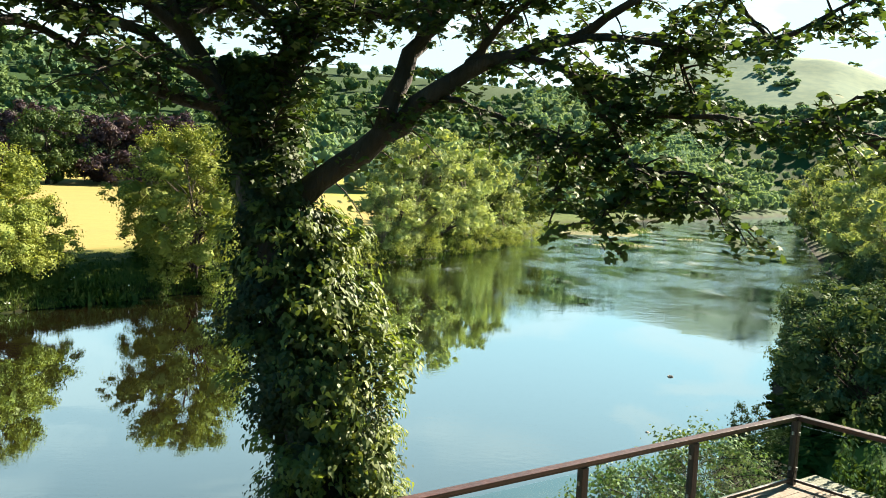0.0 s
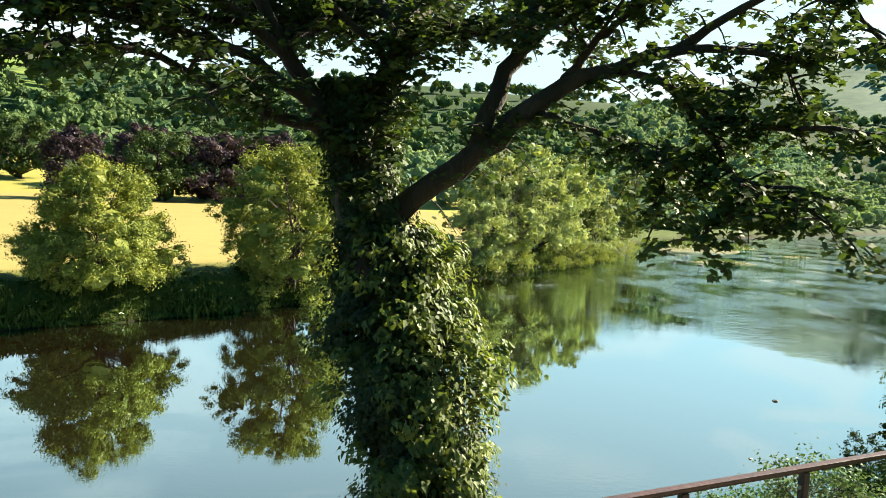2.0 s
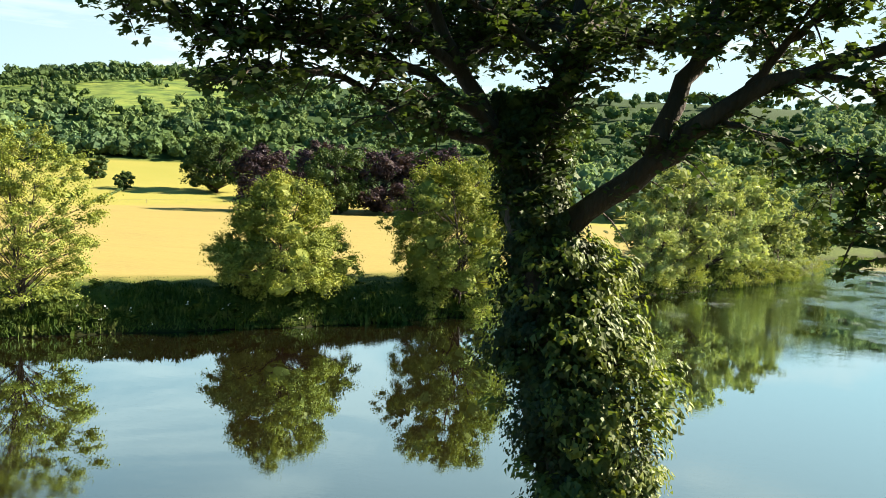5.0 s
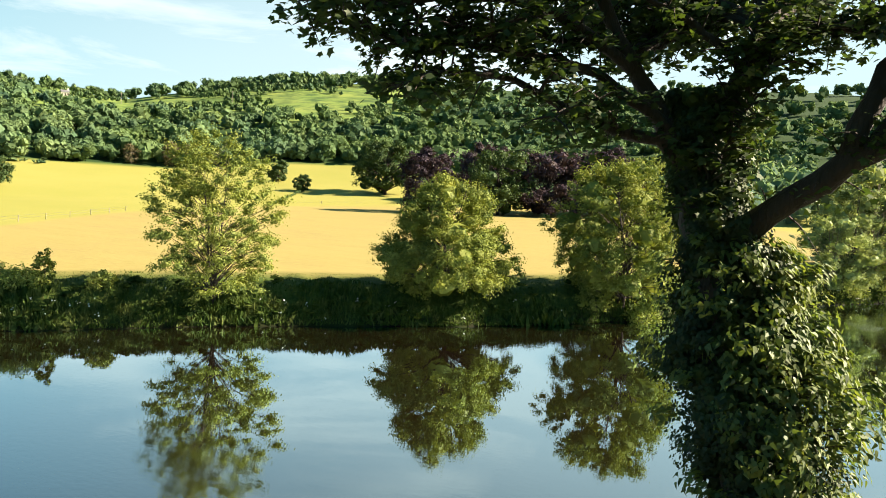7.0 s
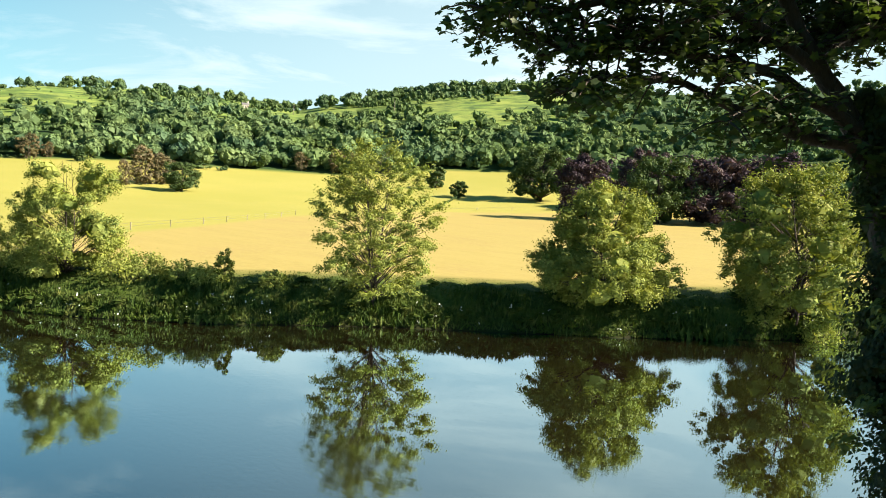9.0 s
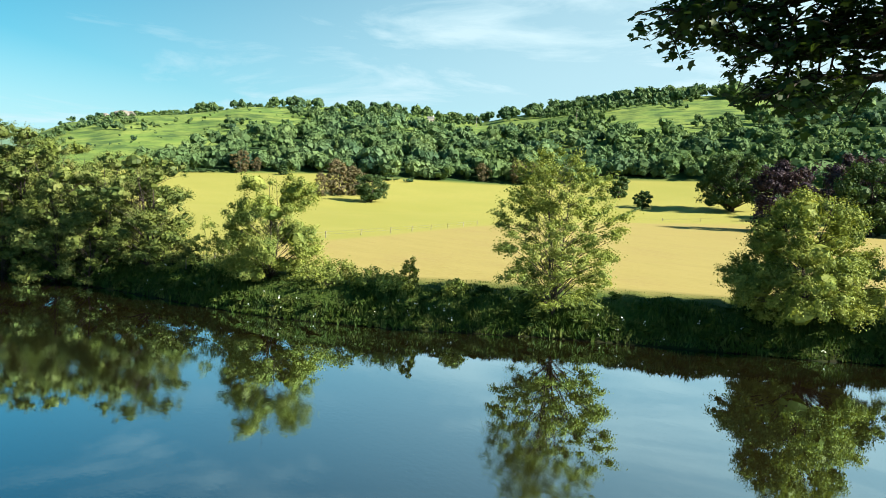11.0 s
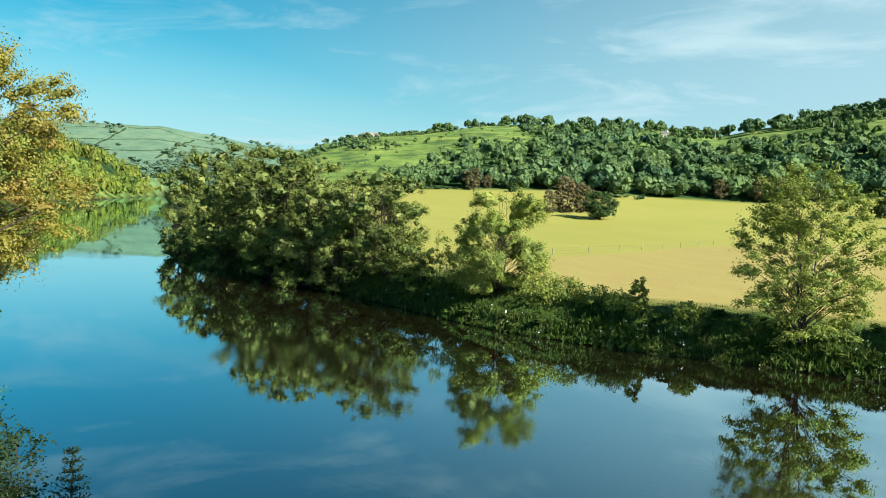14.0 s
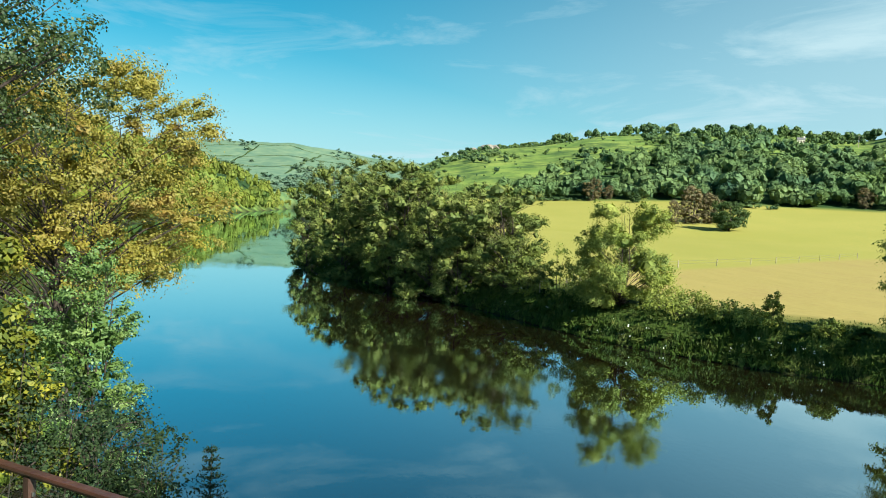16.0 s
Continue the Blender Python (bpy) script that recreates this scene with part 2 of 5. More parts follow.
def water_material():
    """Slow brown river water: a mirror with faint wind ripples, broken where it runs over the shallows."""
    m, nodes, links, end = material("river_water")
    body, mirror = nodes.new("ShaderNodeBsdfDiffuse"), nodes.new("ShaderNodeBsdfGlossy")
    body.inputs["Color"].default_value = (0.009, 0.006, 0.0025, 1)
    mirror.inputs["Roughness"].default_value = 0.015
    mirror.inputs["Color"].default_value = (0.78, 0.95, 1.0, 1)
    film, gain, p = nodes.new("ShaderNodeLayerWeight"), nodes.new("ShaderNodeMapRange"), nodes.new("ShaderNodeMixShader")
    film.inputs["Blend"].default_value = 0.5
    gain.inputs["From Min"].default_value, gain.inputs["From Max"].default_value = 0.55, 0.95
    gain.inputs["To Min"].default_value, gain.inputs["To Max"].default_value = 0.31, 0.93
    links.new(film.outputs["Facing"], gain.inputs["Value"])
    links.new(gain.outputs["Result"], p.inputs["Fac"])
    links.new(body.outputs[0], p.inputs[1])
    links.new(mirror.outputs[0], p.inputs[2])
    swell = noise_fac(nodes, links, 0.5, 3.0, 0.0, 1.0, (1, 1.7, 1))
    ripple = noise_fac(nodes, links, 2.3, 4.0, 0.0, 1.0, (1, 1.6, 1))
    gust = noise_fac(nodes, links, 0.05, 4.0, 0.47, 0.70)
    chop = noise_fac(nodes, links, 0.75, 5.0, 0.0, 1.0, (0.55, 1.5, 1), 0.65)
    geo, where = nodes.new("ShaderNodeNewGeometry"), nodes.new("ShaderNodeVectorMath")
    where.operation = "DISTANCE"
    where.inputs[1].default_value = (66, 172, 0)
    links.new(geo.outputs["Position"], where.inputs[0])
    shallow = nodes.new("ShaderNodeMapRange")
    shallow.inputs["From Min"].default_value, shallow.inputs["From Max"].default_value = 128.0, 76.0
    shallow.inputs["To Max"].default_value = 0.42
    links.new(where.outputs["Value"], shallow.inputs["Value"])
    gusty = nodes.new("ShaderNodeMapRange")
    gusty.inputs["To Min"].default_value, gusty.inputs["To Max"].default_value = 0.0022, 0.055
    links.new(gust, gusty.inputs["Value"])
    patchy = nodes.new("ShaderNodeMath")
    patchy.operation = "MULTIPLY"
    links.new(noise_fac(nodes, links, 0.13, 4.0, 0.38, 0.62, (1, 0.7, 1)), patchy.inputs[0])
    links.new(shallow.outputs["Result"], patchy.inputs[1])
    normal = None
    for fac, strength, distance in ((swell, 0.018, 0.10), (ripple, gusty.outputs["Result"], 0.10), (chop, patchy.outputs[0], 0.30)):
        b2 = nodes.new("ShaderNodeBump")
        b2.inputs["Distance"].default_value = distance
        if isinstance(strength, float):
            b2.inputs["Strength"].default_value = strength
        else:
            links.new(strength, b2.inputs["Strength"])
        links.new(fac, b2.inputs["Height"])
        if normal:
            links.new(normal, b2.inputs["Normal"])
        normal = b2.outputs["Normal"]
    links.new(b2.outputs["Normal"], mirror.inputs["Normal"])
    links.new(b2.outputs["Normal"], film.inputs["Normal"])
    # flecks of foam where the river breaks over the shallows
    foam, fleck, froth = nodes.new("ShaderNodeMixShader"), nodes.new("ShaderNodeMath"), nodes.new("ShaderNodeBsdfDiffuse")
    fleck.operation = "MULTIPLY"
    froth.inputs["Color"].default_value = (0.36, 0.42, 0.44, 1)
    links.new(noise_fac(nodes, links, 0.20, 7.0, 0.57, 0.70, (1, 0.45, 1), 0.7), fleck.inputs[0])
    links.new(shallow.outputs["Result"], fleck.inputs[1])
    links.new(fleck.outputs[0], foam.inputs["Fac"])
    links.new(p.outputs[0], foam.inputs[1])
    links.new(froth.outputs[0], foam.inputs[2])
    links.new(foam.outputs[0], end.inputs["Surface"])
    return m


def glass_material():
    m, nodes, links, end = material("balustrade_glass")
    t, g, mixer, facing, power = (nodes.new("ShaderNode" + k) for k in ("BsdfTransparent", "BsdfGlossy", "MixShader", "LayerWeight", "Math"))
    t.inputs["Color"].default_value = (0.86, 0.95, 0.94, 1)
    g.inputs["Roughness"].default_value = 0.01
    power.operation = "POWER"
    power.inputs[1].default_value = 4.0
    links.new(facing.outputs["Facing"], power.inputs[0])
    links.new(power.outputs[0], mixer.inputs["Fac"])
    links.new(t.outputs[0], mixer.inputs[1])
    links.new(g.outputs[0], mixer.inputs[2])
    links.new(mixer.outputs[0], end.inputs["Surface"])
    return m


GROUND, WATER, GLASS = ground_material(), water_material(), glass_material()
DARK_POST = plain_material("stained_dark_timber", (0.018, 0.010, 0.008), (0.045, 0.022, 0.016), 8.0, 0.5, 0.2, (1, 1, 0.2))
RED_RAIL = plain_material("varnished_red_timber", (0.034, 0.015, 0.012), (0.085, 0.034, 0.025), 6.0, 0.30, 0.2, (0.3, 0.3, 1))
DECK = plain_material("grey_decking", (0.11, 0.082, 0.06), (0.20, 0.155, 0.115), 3.0, 0.85, 0.4)
STEEL = plain_material("brushed_steel", (0.35, 0.35, 0.35), (0.5, 0.5, 0.5), 20.0, 0.35, 0.05, metal=1.0)
FENCE_WOOD = plain_material("weathered_fence", (0.20, 0.18, 0.14), (0.34, 0.31, 0.25), 4.0, 0.9, 0.3)
RENDER_WHITE = plain_material("cream_render", (0.68, 0.62, 0.52), (0.80, 0.75, 0.66), 0.6, 0.9, 0.1)
SLATE = plain_material("slate", (0.09, 0.09, 0.10), (0.17, 0.17, 0.18), 1.5, 0.7, 0.3)
ROCK = plain_material("grey_rock", (0.12, 0.11, 0.10), (0.30, 0.28, 0.25), 0.6, 0.95, 0.9, depth=0.3)
GRAVEL = plain_material("river_gravel", (0.085, 0.095, 0.032), (0.19, 0.19, 0.066), 2.5, 0.95, 0.9, depth=0.1)


# ---- geometry helpers ----
def thing(name, label, category, at=(0, 0, 0), group="", kind="", turn=0.0, size=1.0):
    ob = new(name)
    ob.matrix_basis = pose(*at, 0, 0, turn) @ Matrix.Diagonal((size, size, size, 1))
    return tagged(ob, label, category, group, kind)


def mesh_of(name, verts, faces, mat, smooth=False):
    me = bpy.data.meshes.new(name)
    me.from_pydata(verts, [], faces)
    me.materials.append(mat)
    if smooth:
        me.shade_smooth()
    return me


def cards(name, polys, mat, tones=None):
    """One mesh of separate flat pieces: polys is an array (pieces, corners, 3)."""
    n, k, _ = polys.shape
    me = bpy.data.meshes.new(name)
    me.vertices.add(n * k)
    me.vertices.foreach_set("co", np.ascontiguousarray(polys, dtype=np.float32).ravel())
    me.loops.add(n * k)
    me.loops.foreach_set("vertex_index", np.arange(n * k, dtype=np.int32))
    me.polygons.add(n)
    me.polygons.foreach_set("loop_start", np.arange(0, n * k, k, dtype=np.int32))
    if tones is not None:
        me.attributes.new("tree_tone", "FLOAT", "FACE").data.foreach_set("value", np.asarray(tones, np.float32))
    me.update(calc_edges=True)
    me.materials.append(mat)
    return me


def part(name, bm, mat, parent, label=""):
    if isinstance(bm, bpy.types.Mesh):
        me = bm
    else:
        me = bpy.data.meshes.new(name)
        bm.to_mesh(me)
        bm.free()
        me.materials.append(mat)
    ob = new(name, me)
    ob.parent = parent
    if label:
        tagged(ob, label)
    return ob


def box(bm, size, m=Matrix(), bevel=0.0):
    made = bmesh.ops.create_cube(bm, size=1.0, matrix=m @ Matrix.Diagonal((*size, 1)))["verts"]
    if bevel:
        edges = list({e for v in made for e in v.link_edges})
        bmesh.ops.bevel(bm, geom=edges, offset=bevel, segments=2, affect="EDGES", profile=0.7)
    return bm


def unit(a):
    return a / np.maximum(np.linalg.norm(a, axis=-1, keepdims=True), 1e-9)


def tubes(branches, sides=7):
    """Vertices and faces of tapering limbs; a branch is (points, radii)."""
    verts, faces = [], []
    ring = np.linspace(0, 2 * np.pi, sides, endpoint=False)
    for pts, radii in branches:
        pts, radii = np.asarray(pts, float), np.asarray(radii, float)
        way = unit(np.gradient(pts, axis=0))
        side = np.cross(way[0], (1.0, 0, 0) if abs(way[0, 2]) > 0.7 else (0, 0, 1.0))
        u, v = np.empty_like(pts), np.empty_like(pts)
        for i in range(len(pts)):
            side = side - way[i] * (side @ way[i])
            side = side / max(np.linalg.norm(side), 1e-9)
            u[i], v[i] = side, np.cross(way[i], side)
        first = len(verts)
        for i in range(len(pts)):
            verts.extend((pts[i] + radii[i] * (np.cos(a) * u[i] + np.sin(a) * v[i])).tolist() for a in ring)
        for i in range(len(pts) - 1):
            for j in range(sides):
                a, b = first + i * sides + j, first + i * sides + (j + 1) % sides
                faces.append((a, b, b + sides, a + sides))
        verts.append(pts[-1].tolist())
        tip = first + (len(pts) - 1) * sides
        faces.extend((tip + j, tip + (j + 1) % sides, len(verts) - 1) for j in range(sides))
    return verts, faces


def smooth_line(points, n):
    """n points on a smooth curve through the given ones."""
    p = np.asarray(points, float)
    p = np.vstack([2 * p[0] - p[1], p, 2 * p[-1] - p[-2]])
    out = []
    for s in np.linspace(0, len(points) - 1 - 1e-6, n):
        i, f = int(s), s - int(s)
        a, b, c, d = p[i:i + 4]
        out.append(0.5 * (2 * b + (c - a) * f + (2 * a - 5 * b + 4 * c - d) * f * f + (3 * b - a - 3 * c + d) * f ** 3))
    return np.array(out)


TUFT = np.array([(-0.42, -0.36), (0.38, -0.46), (0.46, 0.40), (-0.34, 0.44)])
CUBE = unit(np.array([(x, y, z) for x in (-1, 1) for y in (-1, 1) for z in (-1, 1)], float))[np.array([(0, 1, 3, 2), (4, 6, 7, 5), (0, 4, 5, 1), (2, 3, 7, 6), (0, 2, 6, 4), (1, 5, 7, 3)])]
_g = np.array([(x, y) for x in (-1, 0) for y in (-1, 0)], float)
_q = np.concatenate([[(a, b), (a + 1, b), (a + 1, b + 1), (a, b + 1)] for a, b in _g]).reshape(-1, 4, 2)
BALL = unit(np.concatenate([np.insert(_q, k, s, axis=2) for k in range(3) for s in (-1.0, 1.0)]))
RHOMB = np.array([(0, -0.5), (0.33, 0.0), (0, 0.5), (-0.33, 0.0)])
MAPLE = np.array([(0, -0.30), (0.40, -0.30), (0.33, -0.03), (0.54, 0.22), (0.27, 0.25), (0, 0.58), (-0.27, 0.25), (-0.54, 0.22), (-0.33, -0.03), (-0.40, -0.30)])
IVY_SHAPE = np.array([(0.0, -0.40), (0.36, -0.30), (0.26, 0.02), (0.0, 0.52), (-0.26, 0.02), (-0.36, -0.30)])
BLADE = np.array([(-0.05, -0.5), (0.05, -0.5), (0.03, 0.1), (0.0, 0.5)])


def leaves(rng, centres, normals, size, shape=RHOMB, along=None, cup=0.12):
    """Leaf outlines at centres, facing normals, pointing along (or anyhow), slightly cupped."""
    n = len(centres)
    normals = unit(normals)
    along = rng.normal(size=(n, 3)) if along is None else along
    v = unit(along - normals * np.sum(along * normals, axis=1, keepdims=True))
    u = np.cross(v, normals)
    s = (size * rng.uniform(0.65, 1.25, n))[:, None, None]
    xy = shape[None, :, :]
    drop = -cup * (xy[..., 0:1] ** 2 + 0.5 * xy[..., 1:2] ** 2) * 2.0
    return centres[:, None, :] + s * (xy[..., 0:1] * u[:, None, :] + xy[..., 1:2] * v[:, None, :] + drop * normals[:, None, :])


ROUND = (0.55, 0.92, 1.0, 0.86, 0.42)
CONE = (0.80, 1.0, 0.88, 0.55, 0.12)
TALL = (0.60, 0.95, 1.0, 0.80, 0.30)
BROAD = (0.70, 1.0, 0.98, 0.78, 0.40)


def lumps(rng, centres, radii, squash=1.0, ball=CUBE):
    """Small rough hearts of foliage that keep the light from falling through a clump."""
    n = len(centres)
    spin, _ = np.linalg.qr(rng.normal(size=(n, 3, 3)))
    q = np.einsum("fck,nkj->nfcj", ball, spin) * np.array([1, 1, squash]) * np.asarray(radii)[:, None, None, None]
    return (q + centres[:, None, None, :]).reshape(-1, 4, 3)


def tree_parts(seed, height, radius, clear, profile, clumps, per, leaf, leaf_mat, bark=BARK, trunk=0.22, stems=1, spread=0.085, lump=0.35, shape=RHOMB, lean=0.0, tip=0.0, core=0.0, flat=0.72, inner=0.25, droop=0.15, hollow=0.62, heart=CUBE, mass=0.0, lobes=0, solid=0.55):
    """Meshes of one tree: (trunk with limbs, crown). clear: the bare foot's height; profile: the crown's radius from foot to top.
    The crown is made of leafy pads that reach outwards and droop, each leaf lying along its pad's surface."""
    rng = np.random.default_rng(seed)
    u = rng.uniform(0, 1, clumps * 3)
    keep = rng.uniform(0, 1, clumps * 3) < np.interp(u, np.linspace(0, 1, 5), profile)
    u = u[keep][:clumps]
    n = len(u)
    a = rng.uniform(0, 2 * np.pi, n)
    ph = rng.uniform(0, 6.28, 4)
    wob = 1 + lump * (0.5 * np.sin(2 * a + ph[0] + 4 * u) + 0.35 * np.sin(3 * a + ph[1] - 7 * u) + 0.3 * np.sin(5 * a + ph[2] + 11 * u))
    rad = radius * np.interp(u, np.linspace(0, 1, 5), profile) * wob * rng.uniform(inner, 1.0, n) ** 0.55
    c = np.stack([rad * np.cos(a) + lean * u * height, rad * np.sin(a), clear + u * (height - clear)], 1)
    c[:, 2] += rng.normal(0, 0.02 * height, n)
    sig = 1.55 * spread * radius * rng.uniform(0.6, 1.5, n)
    billow, bulk = np.zeros((n, 3)), None
    if lobes:       # the pads gather on rounded billows with deep gaps between them
        pick = [0]
        for _ in range(lobes - 1):
            pick.append(int(np.argmax(np.min(np.linalg.norm(c[:, None] - c[pick][None], axis=2), axis=1) * rng.uniform(0.7, 1.0, n))))
        heartwood = c[pick] * np.array([0.80, 0.80, 0.95]) + np.array([0, 0, 0.02 * height])
        wide = radius * 0.36 * rng.uniform(0.75, 1.2, lobes)
        own = np.argmin(np.linalg.norm(c[:, None] - heartwood[None], axis=2), axis=1)
        billow = unit(c - heartwood[own] + np.stack([np.cos(a), np.sin(a), np.full(n, 0.35)], 1) * 0.12 * radius)
        c = heartwood[own] + billow * (wide[own] * rng.uniform(0.70, 1.05, n))[:, None] * np.array([1, 1, 0.85])
        bulk = (heartwood, wide * solid) if solid else None
    # each pad's own axes: outwards, sideways, up
    rise = np.clip(1.3 * (u - 0.3), -0.4, 1.1) - droop * (1 - u) + rng.normal(0, 0.3, n)
    outw = unit(np.stack([np.cos(a), np.sin(a), rise], 1) + rng.normal(size=(n, 3)) * 0.15 + billow * 1.2)
    side = unit(np.cross(outw, (0, 0, 1.0)))
    top = np.cross(side, outw)
    axes = np.stack([outw * 1.1, side, top * flat], 1) * sig[:, None, None]
    who = np.repeat(np.arange(n), per)
    ball = unit(rng.normal(size=(len(who), 3)) + np.array([0.35, 0, 0.35]))
    reach = np.where(rng.random(len(who)) < 0.10, rng.uniform(1.0, 1.45, len(who)), rng.uniform(hollow, 1.06, len(who)))
    pos = c[who] + np.einsum("nk,nkj->nj", ball * reach[:, None], axes[who])
    nor = np.einsum("nk,nkj->nj", ball * np.array([0.8, 1.0, 1.0 / flat]), axes[who] / sig[who][:, None, None])
    nor = unit(nor) + np.array([0, 0, 0.25]) + rng.normal(size=pos.shape) * 0.36
    leafage = leaves(rng, pos, nor, leaf, shape, outw[who] * 0.8 - np.array([0, 0, 0.4]) + rng.normal(size=pos.shape) * 0.7)
    if core:
        q = np.einsum("fck,nkj->nfcj", heart, axes * core * 1.25) + c[:, None, None, :]
        leafage = np.concatenate([leafage, (q + rng.normal(size=q.shape) * (0.05 * sig)[:, None, None, None]).reshape(-1, 4, 3)])
    if mass:
        v = rng.uniform(0.03, 0.80, 70)
        wide = radius * np.interp(v, np.linspace(0, 1, 5), profile)
        b = rng.uniform(0, 2 * np.pi, 70)
        away = wide * 0.52 * np.sqrt(rng.uniform(0, 1, 70))
        q = lumps(rng, np.stack([away * np.cos(b) + lean * v * height, away * np.sin(b), clear + v * (height - clear)], 1), mass * (0.35 * radius + 0.65 * wide), 0.9, BALL)
        leafage = np.concatenate([leafage, q + rng.normal(size=q.shape) * 0.03 * radius])
    if bulk:
        q = lumps(rng, *bulk, 0.85, BALL)
        leafage = np.concatenate([leafage, q + rng.normal(size=q.shape) * 0.02 * radius])
    crown = cards("crown", leafage, leaf_mat)
    branches = []
    for s in range(stems):
        foot = np.array([rng.normal(0, 0.18) * (stems > 1), rng.normal(0, 0.18) * (stems > 1), -0.5])
        head = np.array([lean * height * 0.8, 0, height * (0.9 + tip)]) + np.append(rng.normal(0, 0.16 * radius * stems ** 0.5, 2), 0)
        line = smooth_line([foot, foot * 0.6 + head * 0.4 * np.array([0.5, 0.5, 1]) + np.append(rng.normal(0, 0.05 * radius, 2), 0), head], 9)
        branches.append((line, trunk / stems ** 0.4 * np.linspace(1.0, 0.10, 9)))
    for i in rng.permutation(n)[:max(14, n // 3)]:
        line, rr = branches[rng.integers(stems)]
        z0 = max(clear * 0.6, c[i, 2] - 0.55 * math.hypot(c[i, 0] - lean * u[i] * height, c[i, 1]) - 0.05 * height)
        start = np.array([np.interp(z0, line[:, 2], line[:, k]) for k in range(3)])
        r0 = np.interp(z0, line[:, 2], rr) * 0.45
        mid = 0.5 * (start + c[i]) + np.array([0, 0, 0.06 * height * rng.uniform(-0.3, 1)])
        branches.append((smooth_line([start, mid, c[i]], 5), np.linspace(r0, 0.012, 5)))
    return mesh_of("trunk", *tubes(branches, 6), bark, True), crown


def plant_tree(name, label, category, at, meshes, turn=0.0, size=1.0, group="", stretch=1.0):
    ob = thing(name, label, category, at, group, turn=turn)
    ob.scale = (size, size, size * stretch)
    part("trunk", meshes[0], None, ob)
    part("crown", meshes[1], None, ob)
    return ob


# ---- the river and the ground ----
FAR_BANK = [(260, 520), (150, 350), (85, 270), (45, 222), (24, 180), (16, 142), (9, 118), (-2, 97), (-10, 85), (-20, 62), (-28.5, 50.3), (-35, 44), (-41, 38),
            (-46, 31.8), (-50, 26.5), (-56, 21), (-63, 17), (-75, 12), (-91, 4), (-105, -3), (-120, -9), (-147, -13), (-220, -18), (-400, -34), (-1000, -88), (-1200, -104)]
NEAR_BANK = [(-1200, -116), (-1000, -112), (-580, -100), (-425, -99), (-250, -78), (-130, -48), (-62, -26), (-30, -13), (-17, -4), (-10, 5), (-4, 12.5),
             (3, 15.5), (9, 20), (13.5, 29), (18, 39), (24, 51), (31, 64), (45, 83), (56, 108), (86, 176), (128, 262), (184, 340), (300, 490)]
RIVER = np.array(FAR_BANK + NEAR_BANK, float)


def line_distance(x, y, line):
    line = np.asarray(line, float)
    best = np.full(x.shape, 1e9)
    for (ax, ay), (bx, by) in zip(line[:-1], line[1:]):
        dx, dy = bx - ax, by - ay
        s = np.clip(((x - ax) * dx + (y - ay) * dy) / (dx * dx + dy * dy), 0, 1)
        best = np.minimum(best, np.hypot(x - ax - s * dx, y - ay - s * dy))
    return best


def in_river(x, y):
    inside = np.zeros(x.shape, bool)
    px, py = RIVER[-1]
    for qx, qy in RIVER:
        cross = (qy > y) != (py > y)
        with np.errstate(divide="ignore", invalid="ignore"):
            inside ^= cross & (x < (px - qx) * (y - qy) / (py - qy) + qx)
        px, py = qx, qy
    return inside


def table(az, pairs):
    return np.interp(az, [p[0] for p in pairs], [p[1] for p in pairs])


RIDGE = [(-180, 0.0), (-90, 0.0), (-88, 1.5), (-86, 3.3), (-84.5, 4.0), (-81, 4.9), (-77, 5.3), (-72.7, 6.1), (-66, 6.3), (-60, 6.2), (-55, 5.9), (-52, 6.5), (-48, 7.0), (-43, 7.7),
         (-30, 8.2), (-10, 8.1), (-1, 7.8), (6, 7.3), (14, 6.2), (40, 5.0), (180, 3.0)]
FAR_RIDGE = [(-180, 3.0), (-120, 3.8), (-102, 4.3), (-96, 4.45), (-90, 3.75), (-86, 3.4), (-80, 3.0), (-20, 4.0), (0, 6.5), (8, 7.2), (14, 8.8), (18, 9.7), (22, 9.9), (27, 9.4), (31, 7.6), (60, 6.0), (180, 3.0)]
FIELD_TOP = [(-95, 0.6), (-77, 1.0), (-67, 1.4), (-60, 1.25), (-52, 1.15), (-44, 1.9), (-38, 2.0), (-20, 1.6), (0, 1.0), (40, 1.0)]


